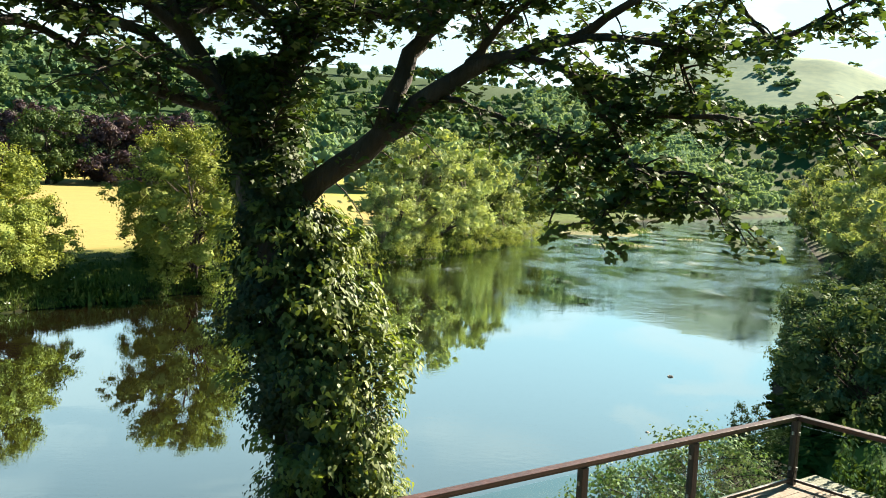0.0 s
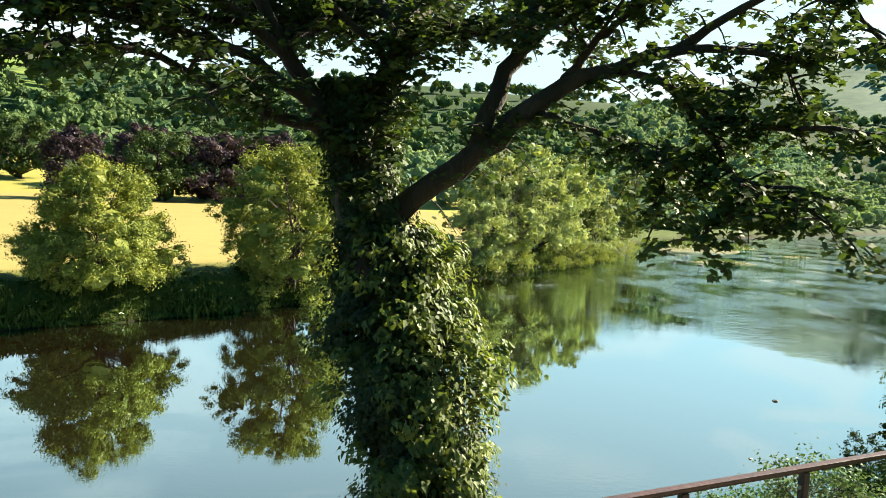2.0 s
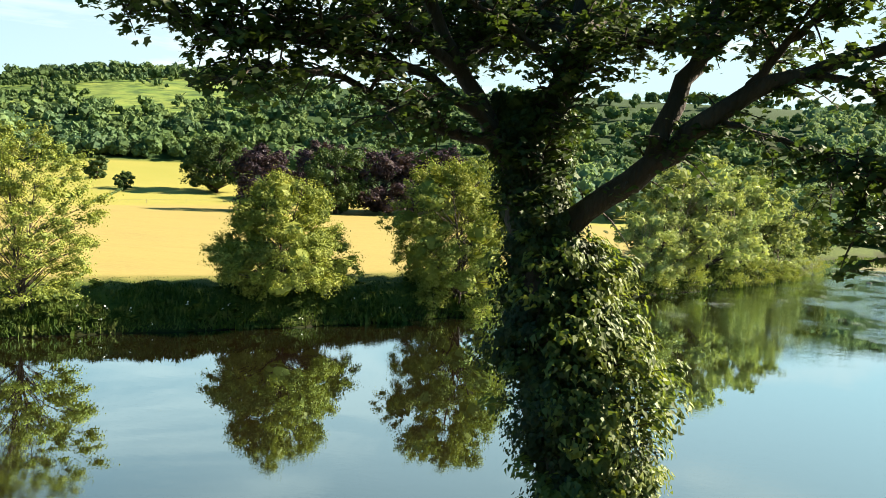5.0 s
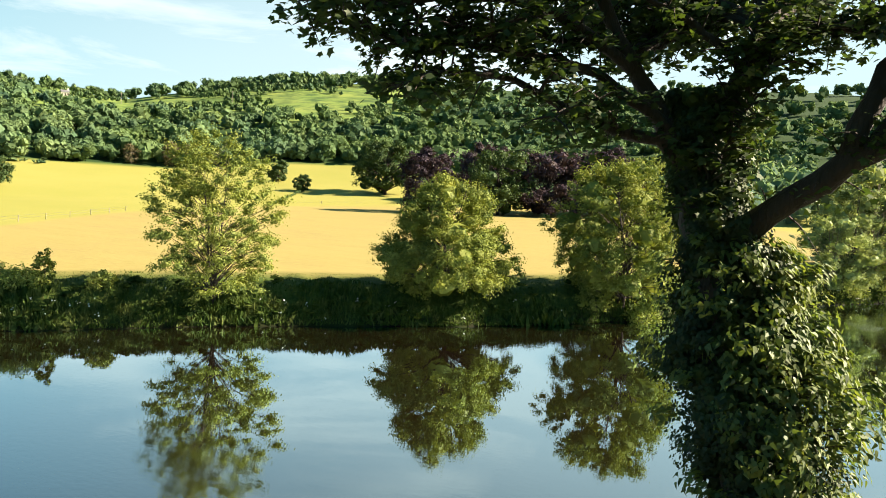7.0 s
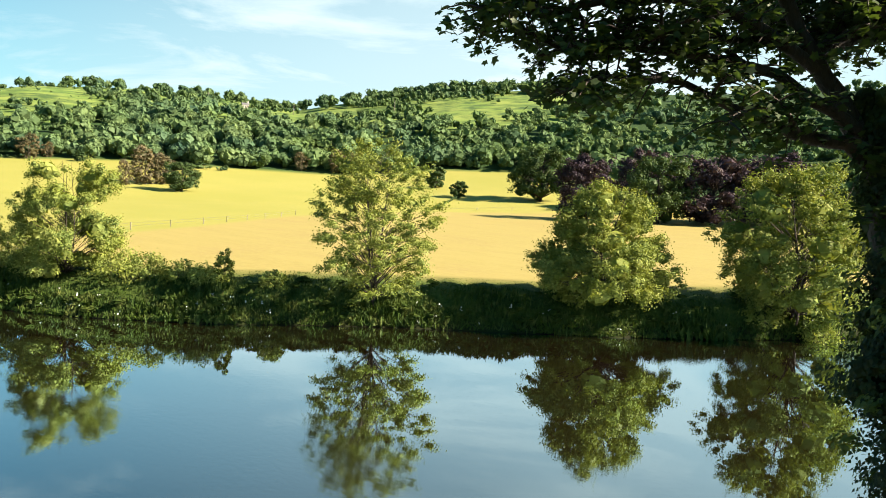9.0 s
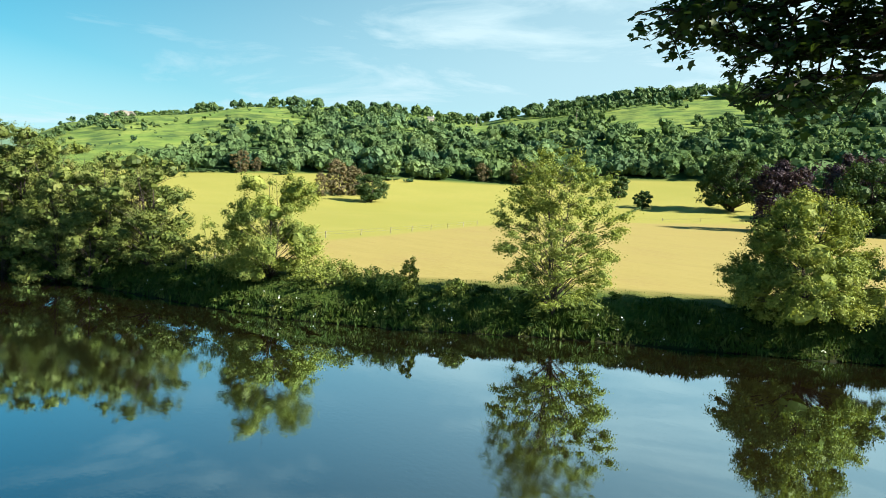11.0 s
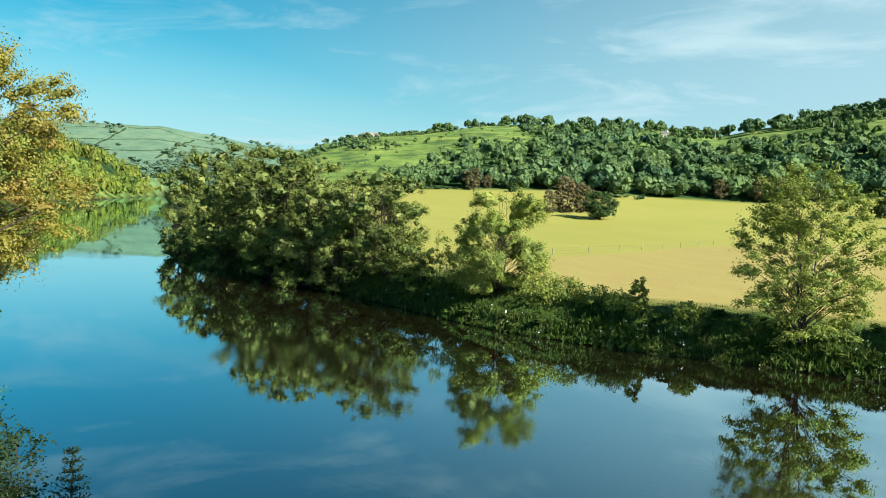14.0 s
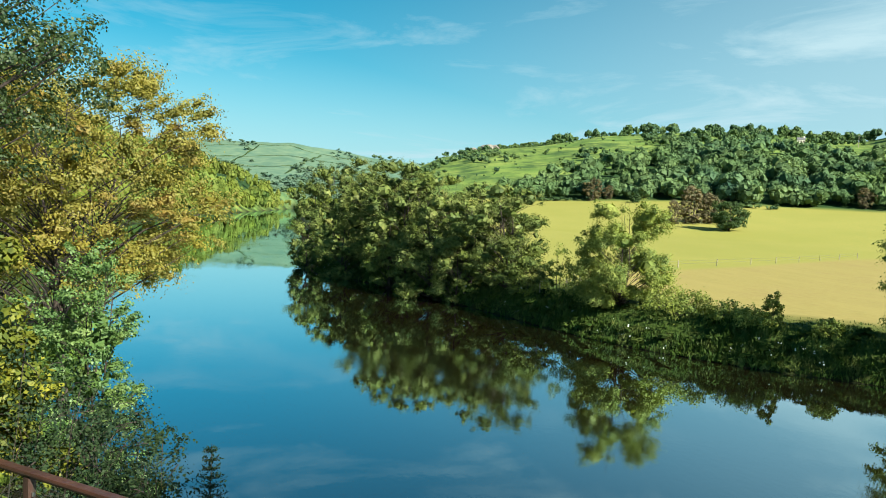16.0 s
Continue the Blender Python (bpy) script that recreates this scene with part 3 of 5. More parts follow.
def height(x, y):
    d = np.hypot(x, y)
    az = np.degrees(np.arctan2(x, y))
    inside, far = in_river(x, y), line_distance(x, y, FAR_BANK)
    near = line_distance(x, y, NEAR_BANK)
    north = far < near
    edge = 350 * np.tan(np.radians(table(az, FIELD_TOP))) + 10
    crest = 780 * np.tan(np.radians(table(az, RIDGE))) + 10
    wave = 3.0 * np.sin(x * 0.011 + 1) * np.sin(y * 0.013) + 1.2 * np.sin(x * 0.05) * np.sin(y * 0.041 + 2)
    z = np.where(d < 70, 2.9, 0)
    steps = np.array([70, 150, 225, 285, 350, 470, 640, 780, 1000, 1500, 4200], float)
    level = [2.9 + 0 * d, 3.7 + 0 * d, 5.4 + 0 * d, 0.45 * edge + 2.6, edge, edge + 0.34 * (crest - edge), edge + 0.76 * (crest - edge), crest, crest * 0.92, crest * 0.6, crest * 0.4]
    for i in range(len(steps) - 1):
        f = np.clip((d - steps[i]) / (steps[i + 1] - steps[i]), 0, 1)
        z = np.where((d >= steps[i]) & (d < steps[i + 1]), level[i] * (1 - f) + level[i + 1] * f, z)
    z = np.where(d >= 4200, level[-1], z) + wave * np.clip((d - 380) / 300, 0, 1)
    back = (2400 * np.tan(np.radians(table(az, FAR_RIDGE))) + 10 + 2 * wave) * np.clip((d - 1150) / 1250, 0, 1) ** 1.3
    z = np.maximum(z, back)
    z = np.where((az < -89) & (d < 1100), np.minimum(z, 3.2), z)
    rough = 0.10 * np.sin(x * 1.9 + y) + 0.08 * np.sin(y * 2.7 - x * 0.6) + 0.06 * np.sin(3.7 * x)
    shore = 2.7 * (1 - np.exp(-far / 1.7)) + 0.05 + rough * np.clip(far / 1.5, 0, 1)
    north_z = np.minimum(z, shore + np.maximum(far - 8, 0) * 0.5)
    slope = np.interp(near, [0, 3, 8, 16, 40, 120, 260], [0.05, 1.9, 3.9, 5.2, 9.0, 18.0, 26.0])
    gentle = np.interp(near, [0, 3, 8, 16, 40, 70, 260], [0.05, 1.2, 2.6, 4.2, 14.0, 26.0, 30.0])
    bluff = np.interp(near, [0, 3, 8, 16, 40, 70, 260], [0.05, 2.0, 6.5, 15.0, 33.0, 41.0, 46.0])
    down = np.clip((-x - 130) / 120, 0, 1)
    gentle = gentle * (1 - down) + bluff * down
    mixing = np.maximum(np.clip((d - 60) / 60, 0, 1), np.clip((8 - x) / 16, 0, 1))
    south_z = slope * (1 - mixing) + gentle * mixing + 0.4 * rough
    far_rise = np.clip((d - 420) / 650, 0, 1) * (az > -60)
    south_z = south_z * (1 - far_rise) + np.maximum(south_z, np.maximum(z, back)) * far_rise
    deck = (np.hypot(x - 0.5, y - 0.5) < 12)
    south_z = np.where(deck, np.minimum(south_z, 5.2), south_z)
    bed = -1.6 * np.clip(np.minimum(far, near) / 4, 0, 1) - 0.05
    land = np.where(north, north_z, south_z)
    land = np.where(d > 1100, np.maximum(np.minimum(land, 26), back), land)
    land = np.where((d > 1100) & (az > -86), np.maximum(z, back), land)
    return np.where(inside, bed, land), az, d, inside, far, near, north


fine = np.arange(-124, 44.01, 0.56)
coarse = np.arange(48, 236, 4.0)
angles = np.radians(np.concatenate([fine, coarse]))
rings = 2.5 * 1.0245 ** np.arange(0, 315)
R, A = np.meshgrid(rings, angles, indexing="ij")
gx, gy = R * np.sin(A), R * np.cos(A)
gz, g_az, g_d, g_in, g_far, g_near, g_north = height(gx, gy)
nr, na = R.shape
ids = np.arange(nr * na).reshape(nr, na)
nxt = np.roll(ids, -1, axis=1)
quads = np.stack([ids[:-1].ravel(), ids[1:].ravel(), nxt[1:].ravel(), nxt[:-1].ravel()], 1)
ground_me = bpy.data.meshes.new("ground")
co = np.stack([gx, gy, gz], -1).reshape(-1, 3)
co = np.vstack([co, [[0, 0, float(gz[0].mean())]]])
hub = nr * na
fan = np.stack([np.full(na, hub), ids[0], nxt[0]], 1)
ground_me.vertices.add(len(co))
ground_me.vertices.foreach_set("co", co.astype(np.float32).ravel())
ground_me.loops.add(quads.size + fan.size)
ground_me.loops.foreach_set("vertex_index", np.concatenate([quads.ravel(), fan.ravel()]).astype(np.int32))
ground_me.polygons.add(len(quads) + len(fan))
ground_me.polygons.foreach_set("loop_start", np.concatenate([np.arange(0, quads.size, 4), quads.size + np.arange(0, fan.size, 3)]).astype(np.int32))
ground_me.update(calc_edges=True)
ground_me.shade_smooth()
ground_me.materials.append(GROUND)
HAY_EDGE = [(-90, 58), (-76, 66), (-72.8, 90), (-66.8, 106), (-61.6, 125), (-55.5, 165), (-44, 222), (-36, 232), (-23, 240), (-12, 250), (0, 120), (40, 60)]
hay_limit = table(g_az, HAY_EDGE)
soft = lambda v, w: np.clip(v / w + 0.5, 0, 1)
hay = soft(hay_limit - g_d, 4) * soft(g_far - 7, 3) * g_north * (g_az > -90) * (g_az < 0)
pasture = soft(352 - g_d, 6) * soft(g_far - 6, 3) * g_north * soft(-4 - g_az, 3)
bank_zone = np.where(g_north, soft(9 - g_far, 4), soft(40 - g_near, 30)) * (g_d < 600)
upper = ((g_d > 352) & (g_d < table(g_az, [(-79, 352), (-76, 390), (-70, 450), (-62, 540), (-55, 500), (-48, 450), (10, 500)])) & (g_az < 45) & g_north) | ((g_az > -34) & (g_az < 45) & (g_d > 300) & (g_d < 1150) & g_north)
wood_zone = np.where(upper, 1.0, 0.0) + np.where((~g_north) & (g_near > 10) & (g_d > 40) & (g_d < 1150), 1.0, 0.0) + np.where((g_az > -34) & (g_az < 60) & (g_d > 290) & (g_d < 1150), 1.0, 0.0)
mud_zone = soft(0.55 - gz, 0.5)
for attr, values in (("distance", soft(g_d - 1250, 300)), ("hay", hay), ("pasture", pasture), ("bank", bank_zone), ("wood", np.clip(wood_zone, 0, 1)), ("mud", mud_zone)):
    layer = ground_me.attributes.new(attr, "FLOAT", "POINT")
    layer.data.foreach_set("value", np.append(np.asarray(values, float).ravel(), 0).astype(np.float32))
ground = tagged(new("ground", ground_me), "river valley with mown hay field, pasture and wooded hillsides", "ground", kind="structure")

water_me = mesh_of("water", [(-3200, -700, 0), (900, -700, 0), (900, 1400, 0), (-3200, 1400, 0)], [(0, 1, 2, 3)], WATER)
tagged(new("water", water_me), "slow brown river mirroring sky and trees", "river", kind="structure")


def z_at(x, y):
    return float(height(np.array([float(x)]), np.array([float(y)]))[0][0])


def polar(az, d):
    a = radians(az)
    return math.sin(a) * d, math.cos(a) * d


def spot(az, d, sink=0.15):
    x, y = polar(az, d)
    return x, y, z_at(x, y) - sink


# gravel bars in the shallows
def gravel_bar(cx, cy, length, width, turn, seed, top):
    rng = np.random.default_rng(seed)
    n, m = 40, 9
    verts, faces = [], []
    ph = rng.uniform(0, 6.28, 3)
    for i in range(m):
        f = i / (m - 1)
        for j in range(n):
            a = 2 * math.pi * j / n
            k = 1 + 0.25 * math.sin(2 * a + ph[0]) + 0.18 * math.sin(3 * a + ph[1]) + 0.10 * math.sin(7 * a + ph[2])
            x, y = f * k * length * math.cos(a), f * k * width * math.sin(a)
            verts.append((x, y, top * (1 - f ** 2) * (0.8 + 0.4 * rng.random()) - 0.12))
    for i in range(m - 1):
        for j in range(n):
            a, b = i * n + j, i * n + (j + 1) % n
            faces.append((a, b, b + n, a + n))
    me = mesh_of("gravel_bar", verts, faces, GRAVEL, True)
    ob = tagged(new("gravel_bar", me), "low gravel bar with sparse yellow grass in the river", "gravel bar", group="gravel bars")
    ob.matrix_basis = pose(cx, cy, 0.02, 0, 0, turn)
    k = int(2600 * min(1, length * width / 300))
    rr, aa = np.sqrt(rng.uniform(0, 0.75, k)), rng.uniform(0, 6.28, k)
    p = np.stack([rr * np.cos(aa) * length, rr * np.sin(aa) * width, top * (1 - rr ** 2) + 0.1], 1)
    nrm = rng.normal(size=(k, 3)) * np.array([1, 1, 0.2])
    g = part("grass", cards("grass", leaves(rng, p, nrm, 0.55, BLADE * np.array([5, 1]), np.tile([0, 0, 1.0], (k, 1))), SHRUB), None, ob, "tufts of yellow-green grass")
    tagged(g, kind="stuff")
    return ob


gravel_bar(38, 190, 17, 26, -20, 1, 0.55)
gravel_bar(33, 136, 5.5, 2.6, 10, 2, 0.40)
gravel_bar(54, 162, 3.0, 1.6, 0, 3, 0.35)


# ---- the old sycamore by the terrace ----
# the ivy's middle and its radius, by height
IVY_Z = (2.0, 5.9, 6.5, 7.0, 7.4, 7.8, 8.3, 8.7, 9.1, 9.7, 10.6)
IVY_X = (-1.1, -1.25, -1.33, -1.44, -1.50, -1.66, -1.84, -1.86, -1.86, -2.06, -2.2)
IVY_R = (0.72, 0.70, 0.72, 0.81, 0.90, 0.88, 0.76, 0.66, 0.58, 0.50, 0.46)


def sycamore():
    rng = np.random.default_rng(11)
    ob = thing("sycamore_tree", "big old sycamore with ivy-clad trunk beside the terrace", "tree", (-2.1, 9.36, 3.0))
    base = np.array([-2.1, 9.36, 3.0])

    def wood(name, points, r0, r1, n=14, sides=10):
        line = smooth_line(points, n) - base
        line[1:-1] += rng.normal(0, 0.018, (n - 2, 3))
        rr = np.linspace(r0, r1, n) * (1 + rng.normal(0, 0.05, n))
        part(name, mesh_of(name, *tubes([(line, rr)], sides), BARK, True), None, ob)
        return line

    trunk = wood("trunk", [(-1.05, 9.4, 1.5), (-1.2, 9.38, 5.0), (-1.5, 9.37, 7.2), (-1.88, 9.36, 8.6), (-2.1, 9.36, 9.6), (-2.25, 9.32, 10.8)], 0.46, 0.30, 20, 14)
    limbs = [
        wood("limb", [(-2.05, 9.36, 9.55), (-1.32, 9.3, 10.1), (-0.65, 9.18, 10.59), (-0.14, 9.0, 11.02), (0.42, 8.89, 11.38), (1.26, 8.6, 11.6), (1.73, 8.31, 11.87), (2.6, 7.8, 12.3)], 0.18, 0.025, 20),
        wood("limb", [(-0.73, 9.17, 10.55), (-0.49, 9.29, 11.4), (-0.25, 9.4, 11.9), (-0.01, 9.5, 12.72), (0.5, 9.9, 14.6), (0.7, 10.4, 16.5)], 0.13, 0.04),
        wood("limb", [(-2.22, 9.31, 10.4), (-1.88, 9.51, 11.44), (-1.72, 9.64, 12.15), (-1.6, 9.8, 13.4), (-1.3, 10.2, 15.8), (-1.0, 10.2, 18.0)], 0.20, 0.05),
        wood("limb", [(-2.33, 9.2, 10.3), (-2.79, 8.96, 11.18), (-3.05, 8.77, 11.7), (-3.4, 8.5, 12.6), (-4.2, 8.4, 14.6), (-4.6, 8.3, 16.4)], 0.125, 0.035),
    ]
    boughs = [
        wood("bough", [(-2.35, 9.2, 10.45), (-2.75, 8.85, 10.75), (-3.23, 8.29, 10.88), (-3.64, 7.79, 11.14), (-4.11, 7.21, 11.31), (-4.5, 6.75, 11.25)], 0.085, 0.015),
        wood("bough", [(-2.6, 9.0, 10.9), (-3.26, 8.27, 11.44), (-3.95, 7.53, 11.6), (-4.5, 6.8, 11.59), (-4.75, 6.45, 11.5)], 0.075, 0.015),
        wood("bough", [(-2.95, 8.85, 11.5), (-3.62, 7.91, 12.07), (-4.39, 7.04, 12.1), (-4.7, 6.65, 12.0), (-4.9, 6.35, 11.85)], 0.075, 0.015),
        wood("bough", [(0.42, 8.89, 11.38), (0.75, 8.75, 11.43), (1.27, 8.5, 11.27), (1.83, 8.19, 10.87), (2.58, 7.77, 10.78), (3.17, 7.21, 10.7), (3.54, 6.8, 10.9)], 0.055, 0.012),
        wood("bough", [(1.27, 8.5, 11.27), (1.75, 8.31, 10.7), (1.92, 8.17, 10.31), (2.4, 7.93, 10.13), (2.86, 7.56, 9.75)], 0.045, 0.012),
        wood("bough", [(1.26, 8.6, 11.6), (1.92, 8.27, 11.58), (2.57, 7.88, 11.43), (3.19, 7.42, 11.53), (3.62, 7.0, 11.8)], 0.05, 0.012),
        wood("bough", [(-0.14, 9.0, 11.02), (0.33, 8.89, 10.85), (1.03, 8.74, 10.6), (1.5, 8.6, 10.35)], 0.05, 0.012),
        wood("bough", [(0.2, 8.95, 11.25), (0.5, 9.0, 11.75), (0.95, 8.9, 12.1), (1.6, 8.7, 12.5)], 0.06, 0.018),
        wood("bough", [(-0.4, 9.3, 11.6), (0.0, 9.2, 11.95), (0.3, 9.1, 12.4), (0.8, 9.0, 13.0)], 0.06, 0.02),
        wood("bough", [(-0.3, 9.4, 11.8), (-0.75, 9.35, 11.95), (-1.15, 9.3, 12.05)], 0.045, 0.015),
        wood("bough", [(-1.85, 9.5, 11.5), (-2.3, 9.1, 12.0), (-3.0, 8.4, 12.4), (-3.8, 7.6, 12.7)], 0.06, 0.015),
        wood("bough", [(-3.4, 8.5, 12.6), (-4.0, 7.7, 12.65), (-4.5, 7.0, 12.5), (-4.95, 6.3, 12.2)], 0.05, 0.014),
        wood("bough", [(-3.05, 8.77, 11.75), (-3.9, 7.9, 11.85), (-4.6, 7.0, 11.7), (-5.0, 6.5, 11.5)], 0.05, 0.014),
        wood("bough", [(-3.6, 8.45, 13.1), (-4.2, 7.6, 13.2), (-4.7, 6.9, 13.0), (-5.0, 6.5, 12.7)], 0.05, 0.014),
    ]
    for x, y, z in ((-0.2, 12.8, 13.4), (-4.0, 11.4, 12.2), (-1.2, 13.2, 12.9), (-5.4, 9.8, 12.4), (-3.2, 12.2, 12.6), (-2.4, 12.4, 13.6), (-5.0, 10.0, 13.2), (-4.6, 10.6, 12.8), (-0.6, 12.0, 13.6)):   # the crown behind
        s = limbs[(2, 3, 2, 3, 3, 2, 3, 3, 2)[len(boughs) % 9]][5] + base
        end = np.array([x, y, z])
        boughs.append(wood("bough", [s, 0.5 * (s + end) + np.array([0, 0, 0.35]), end], 0.07, 0.012, 10, 6))
    for k in range(11):       # the crown above
        a, r = rng.uniform(1.2, 5.2), rng.uniform(1.0, 2.8)
        s = [limbs[1], limbs[2], limbs[3]][k % 3][rng.integers(8, 13)] + base
        end = s + np.array([r * math.cos(a), r * math.sin(a), rng.uniform(0.3, 2.0)])
        boughs.append(wood("bough", [s, 0.5 * (s + end) + np.array([0, 0, 0.4]), end], 0.06, 0.015, 8, 6))
    for x, y, z in ((-2.4, 5.4, 14.0), (-0.6, 4.6, 14.6), (1.2, 5.0, 14.2), (2.4, 6.2, 13.8), (-1.4, 6.4, 15.4), (0.6, 6.0, 15.6), (-0.2, 5.4, 13.9), (1.6, 6.8, 15.0)):   # unseen boughs above the view, added to shade terrace shrubs and rail
        s = limbs[(1, 2)[len(boughs) % 2]][9] + base
        end = np.array([x, y, z])
        boughs.append(wood("bough", [s, 0.5 * (s + end) + np.array([0, 0, 0.5]), end], 0.06, 0.014, 10, 6))
    # twigs off the boughs and the leaves that they carry
    twigs, spots, ways = [], [], []

    def sprays(line, start, step, length, count, droop):
        seg = np.linalg.norm(np.diff(line, axis=0), axis=1)
        reach = np.concatenate([[0], np.cumsum(seg)])
        for s in np.arange(start * reach[-1], reach[-1] + 0.01, step):
            p = np.array([np.interp(s, reach, line[:, k]) for k in range(3)])
            fwd = unit(line[-1] - line[0])
            d = unit(rng.normal(size=3) * np.array([1, 1, 0.55]) + fwd * 0.55)
            l = length * rng.uniform(0.5, 1.25)
            end = p + d * l - np.array([0, 0, droop * l])
            tw = smooth_line([p, 0.5 * (p + end) + np.array([0, 0, 0.12 * l]), end], 5)
            twigs.append((tw, np.linspace(0.014, 0.004, 5)))
            n = max(3, int(count * rng.uniform(0.6, 1.3)))
            f = rng.uniform(0.2, 1.08, n) ** 0.6
            across = unit(np.cross(d, (0, 0, 1.0)))
            off = rng.choice((-1.0, 1.0), n) * rng.uniform(0.02, 0.13, n)
            q = p + (end - p) * f[:, None] + np.array([0, 0, 0.1 * l]) * np.sin(np.pi * np.clip(f, 0, 1))[:, None] + across * off[:, None] + rng.normal(size=(n, 3)) * np.array([0.05, 0.05, 0.035])
            q[:, 2] -= 0.3 * np.abs(off)
            spots.append(q)
            ways.append(d * 0.8 + across * off[:, None] * 8 + rng.normal(size=(n, 3)) * 0.35 - np.array([0, 0, 0.55]))

    main = boughs[:23]
    for i, line in enumerate(main):
        left = i in (0, 1, 2, 10)
        left |= i >= 11
        sprays(line, 0.15 if left else 0.2, 0.085 if left else 0.075, 0.48, 17 if left else 25, 0.24)
        for k in range(5 if left else 4):          # side branches
            s = line[rng.integers(4, len(line) - 1)]
            fwd = unit(line[-1] - line[0])
            d = unit(rng.normal(size=3) * np.array([1, 1, 0.45]) + fwd * 0.7)
            end = s + d * rng.uniform(0.55, 1.15) - np.array([0, 0, 0.1])
            side = smooth_line([s, 0.5 * (s + end) + np.array([0, 0, 0.08]), end], 7)
            part("bough", mesh_of("bough", *tubes([(side, np.linspace(0.026, 0.007, 7))], 5), BARK, True), None, ob)
            sprays(side, 0.2, 0.085 if left else 0.075, 0.40, 15 if left else 22, 0.24)
    for line in boughs[23:]:
        sprays(line, 0.25, 0.14, 0.8, 20, 0.12)
    for i, line in enumerate(limbs):
        sprays(line, 0.25 if i else 0.12, 0.10, 0.5, 15, 0.2)
    sprays(limbs[0][6:9], 0.0, 0.05, 0.40, 14, 0.5)
    for lo, hi in ((9.9, 11.6), (10.6, 12.2)):      # shoots round the fork
        sprays(np.array([[-2.3, 9.0, lo], [-1.5, 8.9, hi]]) - base, 0.0, 0.035, 0.5, 16, 0.15)
    p = np.vstack(spots)
    nor = rng.normal(size=p.shape) * 0.42 + np.array([0, -0.25, 0.9])
    tagged(part("twig_work", mesh_of("twig_work", *tubes(twigs, 4), BARK), None, ob), kind="stuff")
    part("crown", cards("crown", leaves(rng, p, nor, 0.098, MAPLE, np.vstack(ways), 0.22), SYCAMORE), None, ob, "dark green lobed leaves")
    # ivy on the trunk and the lower limb, thicker towards the foot
    n = 30000
    z = rng.uniform(0, 1, n) * 6.4 + 4.9
    a = rng.uniform(0, 6.28, n)
    tx, ty = np.interp(z, trunk[:, 2] + 3, trunk[:, 0]), np.interp(z, trunk[:, 2] + 3, trunk[:, 1])
    bulge = np.interp(z, IVY_Z, IVY_R)
    lump = 1 + 0.20 * np.sin(2.3 * z + 2 * a) + 0.22 * np.sin(6.1 * z - 3 * a) + 0.12 * np.sin(11 * z + 6 * a)
    r = bulge * lump * np.sqrt(rng.uniform(0.45, 1.0, n)) + rng.exponential(0.03, n)
    shift = np.interp(z, IVY_Z, IVY_X) - tx - base[0]
    q = np.stack([tx + r * np.cos(a) + shift, ty + r * np.sin(a) * 0.9, z - 3], 1)
    nr_ = np.stack([np.cos(a), np.sin(a), np.full(n, 0.55)], 1) + rng.normal(size=(n, 3)) * 0.45
    pick = rng.choice(n, 900, replace=False)
    heart = lumps(rng, np.stack([(tx + 0.66 * r * np.cos(a) + shift)[pick], (ty + 0.60 * r * np.sin(a))[pick], z[pick] - 3], 1), np.full(900, 0.13), 1.0, BALL)
    part("ivy_heart", cards("ivy_heart", heart, IVY), None, ob, "dark shaded inner ivy")
    part("ivy", cards("ivy", leaves(rng, q, nr_, 0.062, IVY_SHAPE, np.tile([0, 0, -1.0], (n, 1)) + rng.normal(size=(n, 3)) * 0.6, 0.2), IVY), None, ob, "dense glossy ivy")
    # leafy shoots bunched on the trunk's right; their brighter leaf stands for sunlight
    tw, sp, nr, wy = [], [], [], []
    for i in range(330):
        a, z = float(np.clip(rng.normal(-0.35, 0.95), -2.9, 1.4)), 5.0 + 4.4 * rng.random() ** 1.1
        b, sh = np.interp(z, IVY_Z, IVY_R), np.interp(z, IVY_Z, IVY_X) - base[0]
        d = np.array([math.cos(a), math.sin(a), rng.uniform(0.0, 0.5)])
        c = np.array([sh, 0.0, z - 3])
        s, e = c + d * b * 0.7, c + d * (b * rng.uniform(0.86, 1.16) + 0.42 * rng.random() ** 4)
        tw.append((np.array([s, 0.5 * (s + e) + [0, 0, 0.04], e]), [0.008, 0.006, 0.003]))
        k = int(rng.uniform(24, 64))
        q = unit(rng.normal(size=(k, 3))) * rng.uniform(0.3, 1, k)[:, None] ** 0.5 * np.array([0.19, 0.19, 0.14]) * rng.uniform(0.6, 1.5)
        sp.append(e + q)
        nr.append(q * 5 + d * 0.6 + np.array([0, 0, 0.5]) + rng.normal(size=(k, 3)) * 0.3)
        wy.append(np.tile(d, (k, 1)) + rng.normal(size=(k, 3)) * 0.5 - np.array([0, 0, 0.7]))
    sp, nr, wy = np.vstack(sp), np.vstack(nr), np.vstack(wy)
    tagged(part("shoot_wood", mesh_of("shoot_wood", *tubes(tw, 4), BARK), None, ob), kind="stuff")
    part("shoot_foliage", cards("shoot_foliage", leaves(rng, sp, nr, 0.094, IVY_SHAPE * np.array([0.72, 1.15]), wy, 0.25), SUNLIT_SHOOT), None, ob, "green shoots low on the trunk, sunlight in their leaf colour")
    return ob


sycamore()

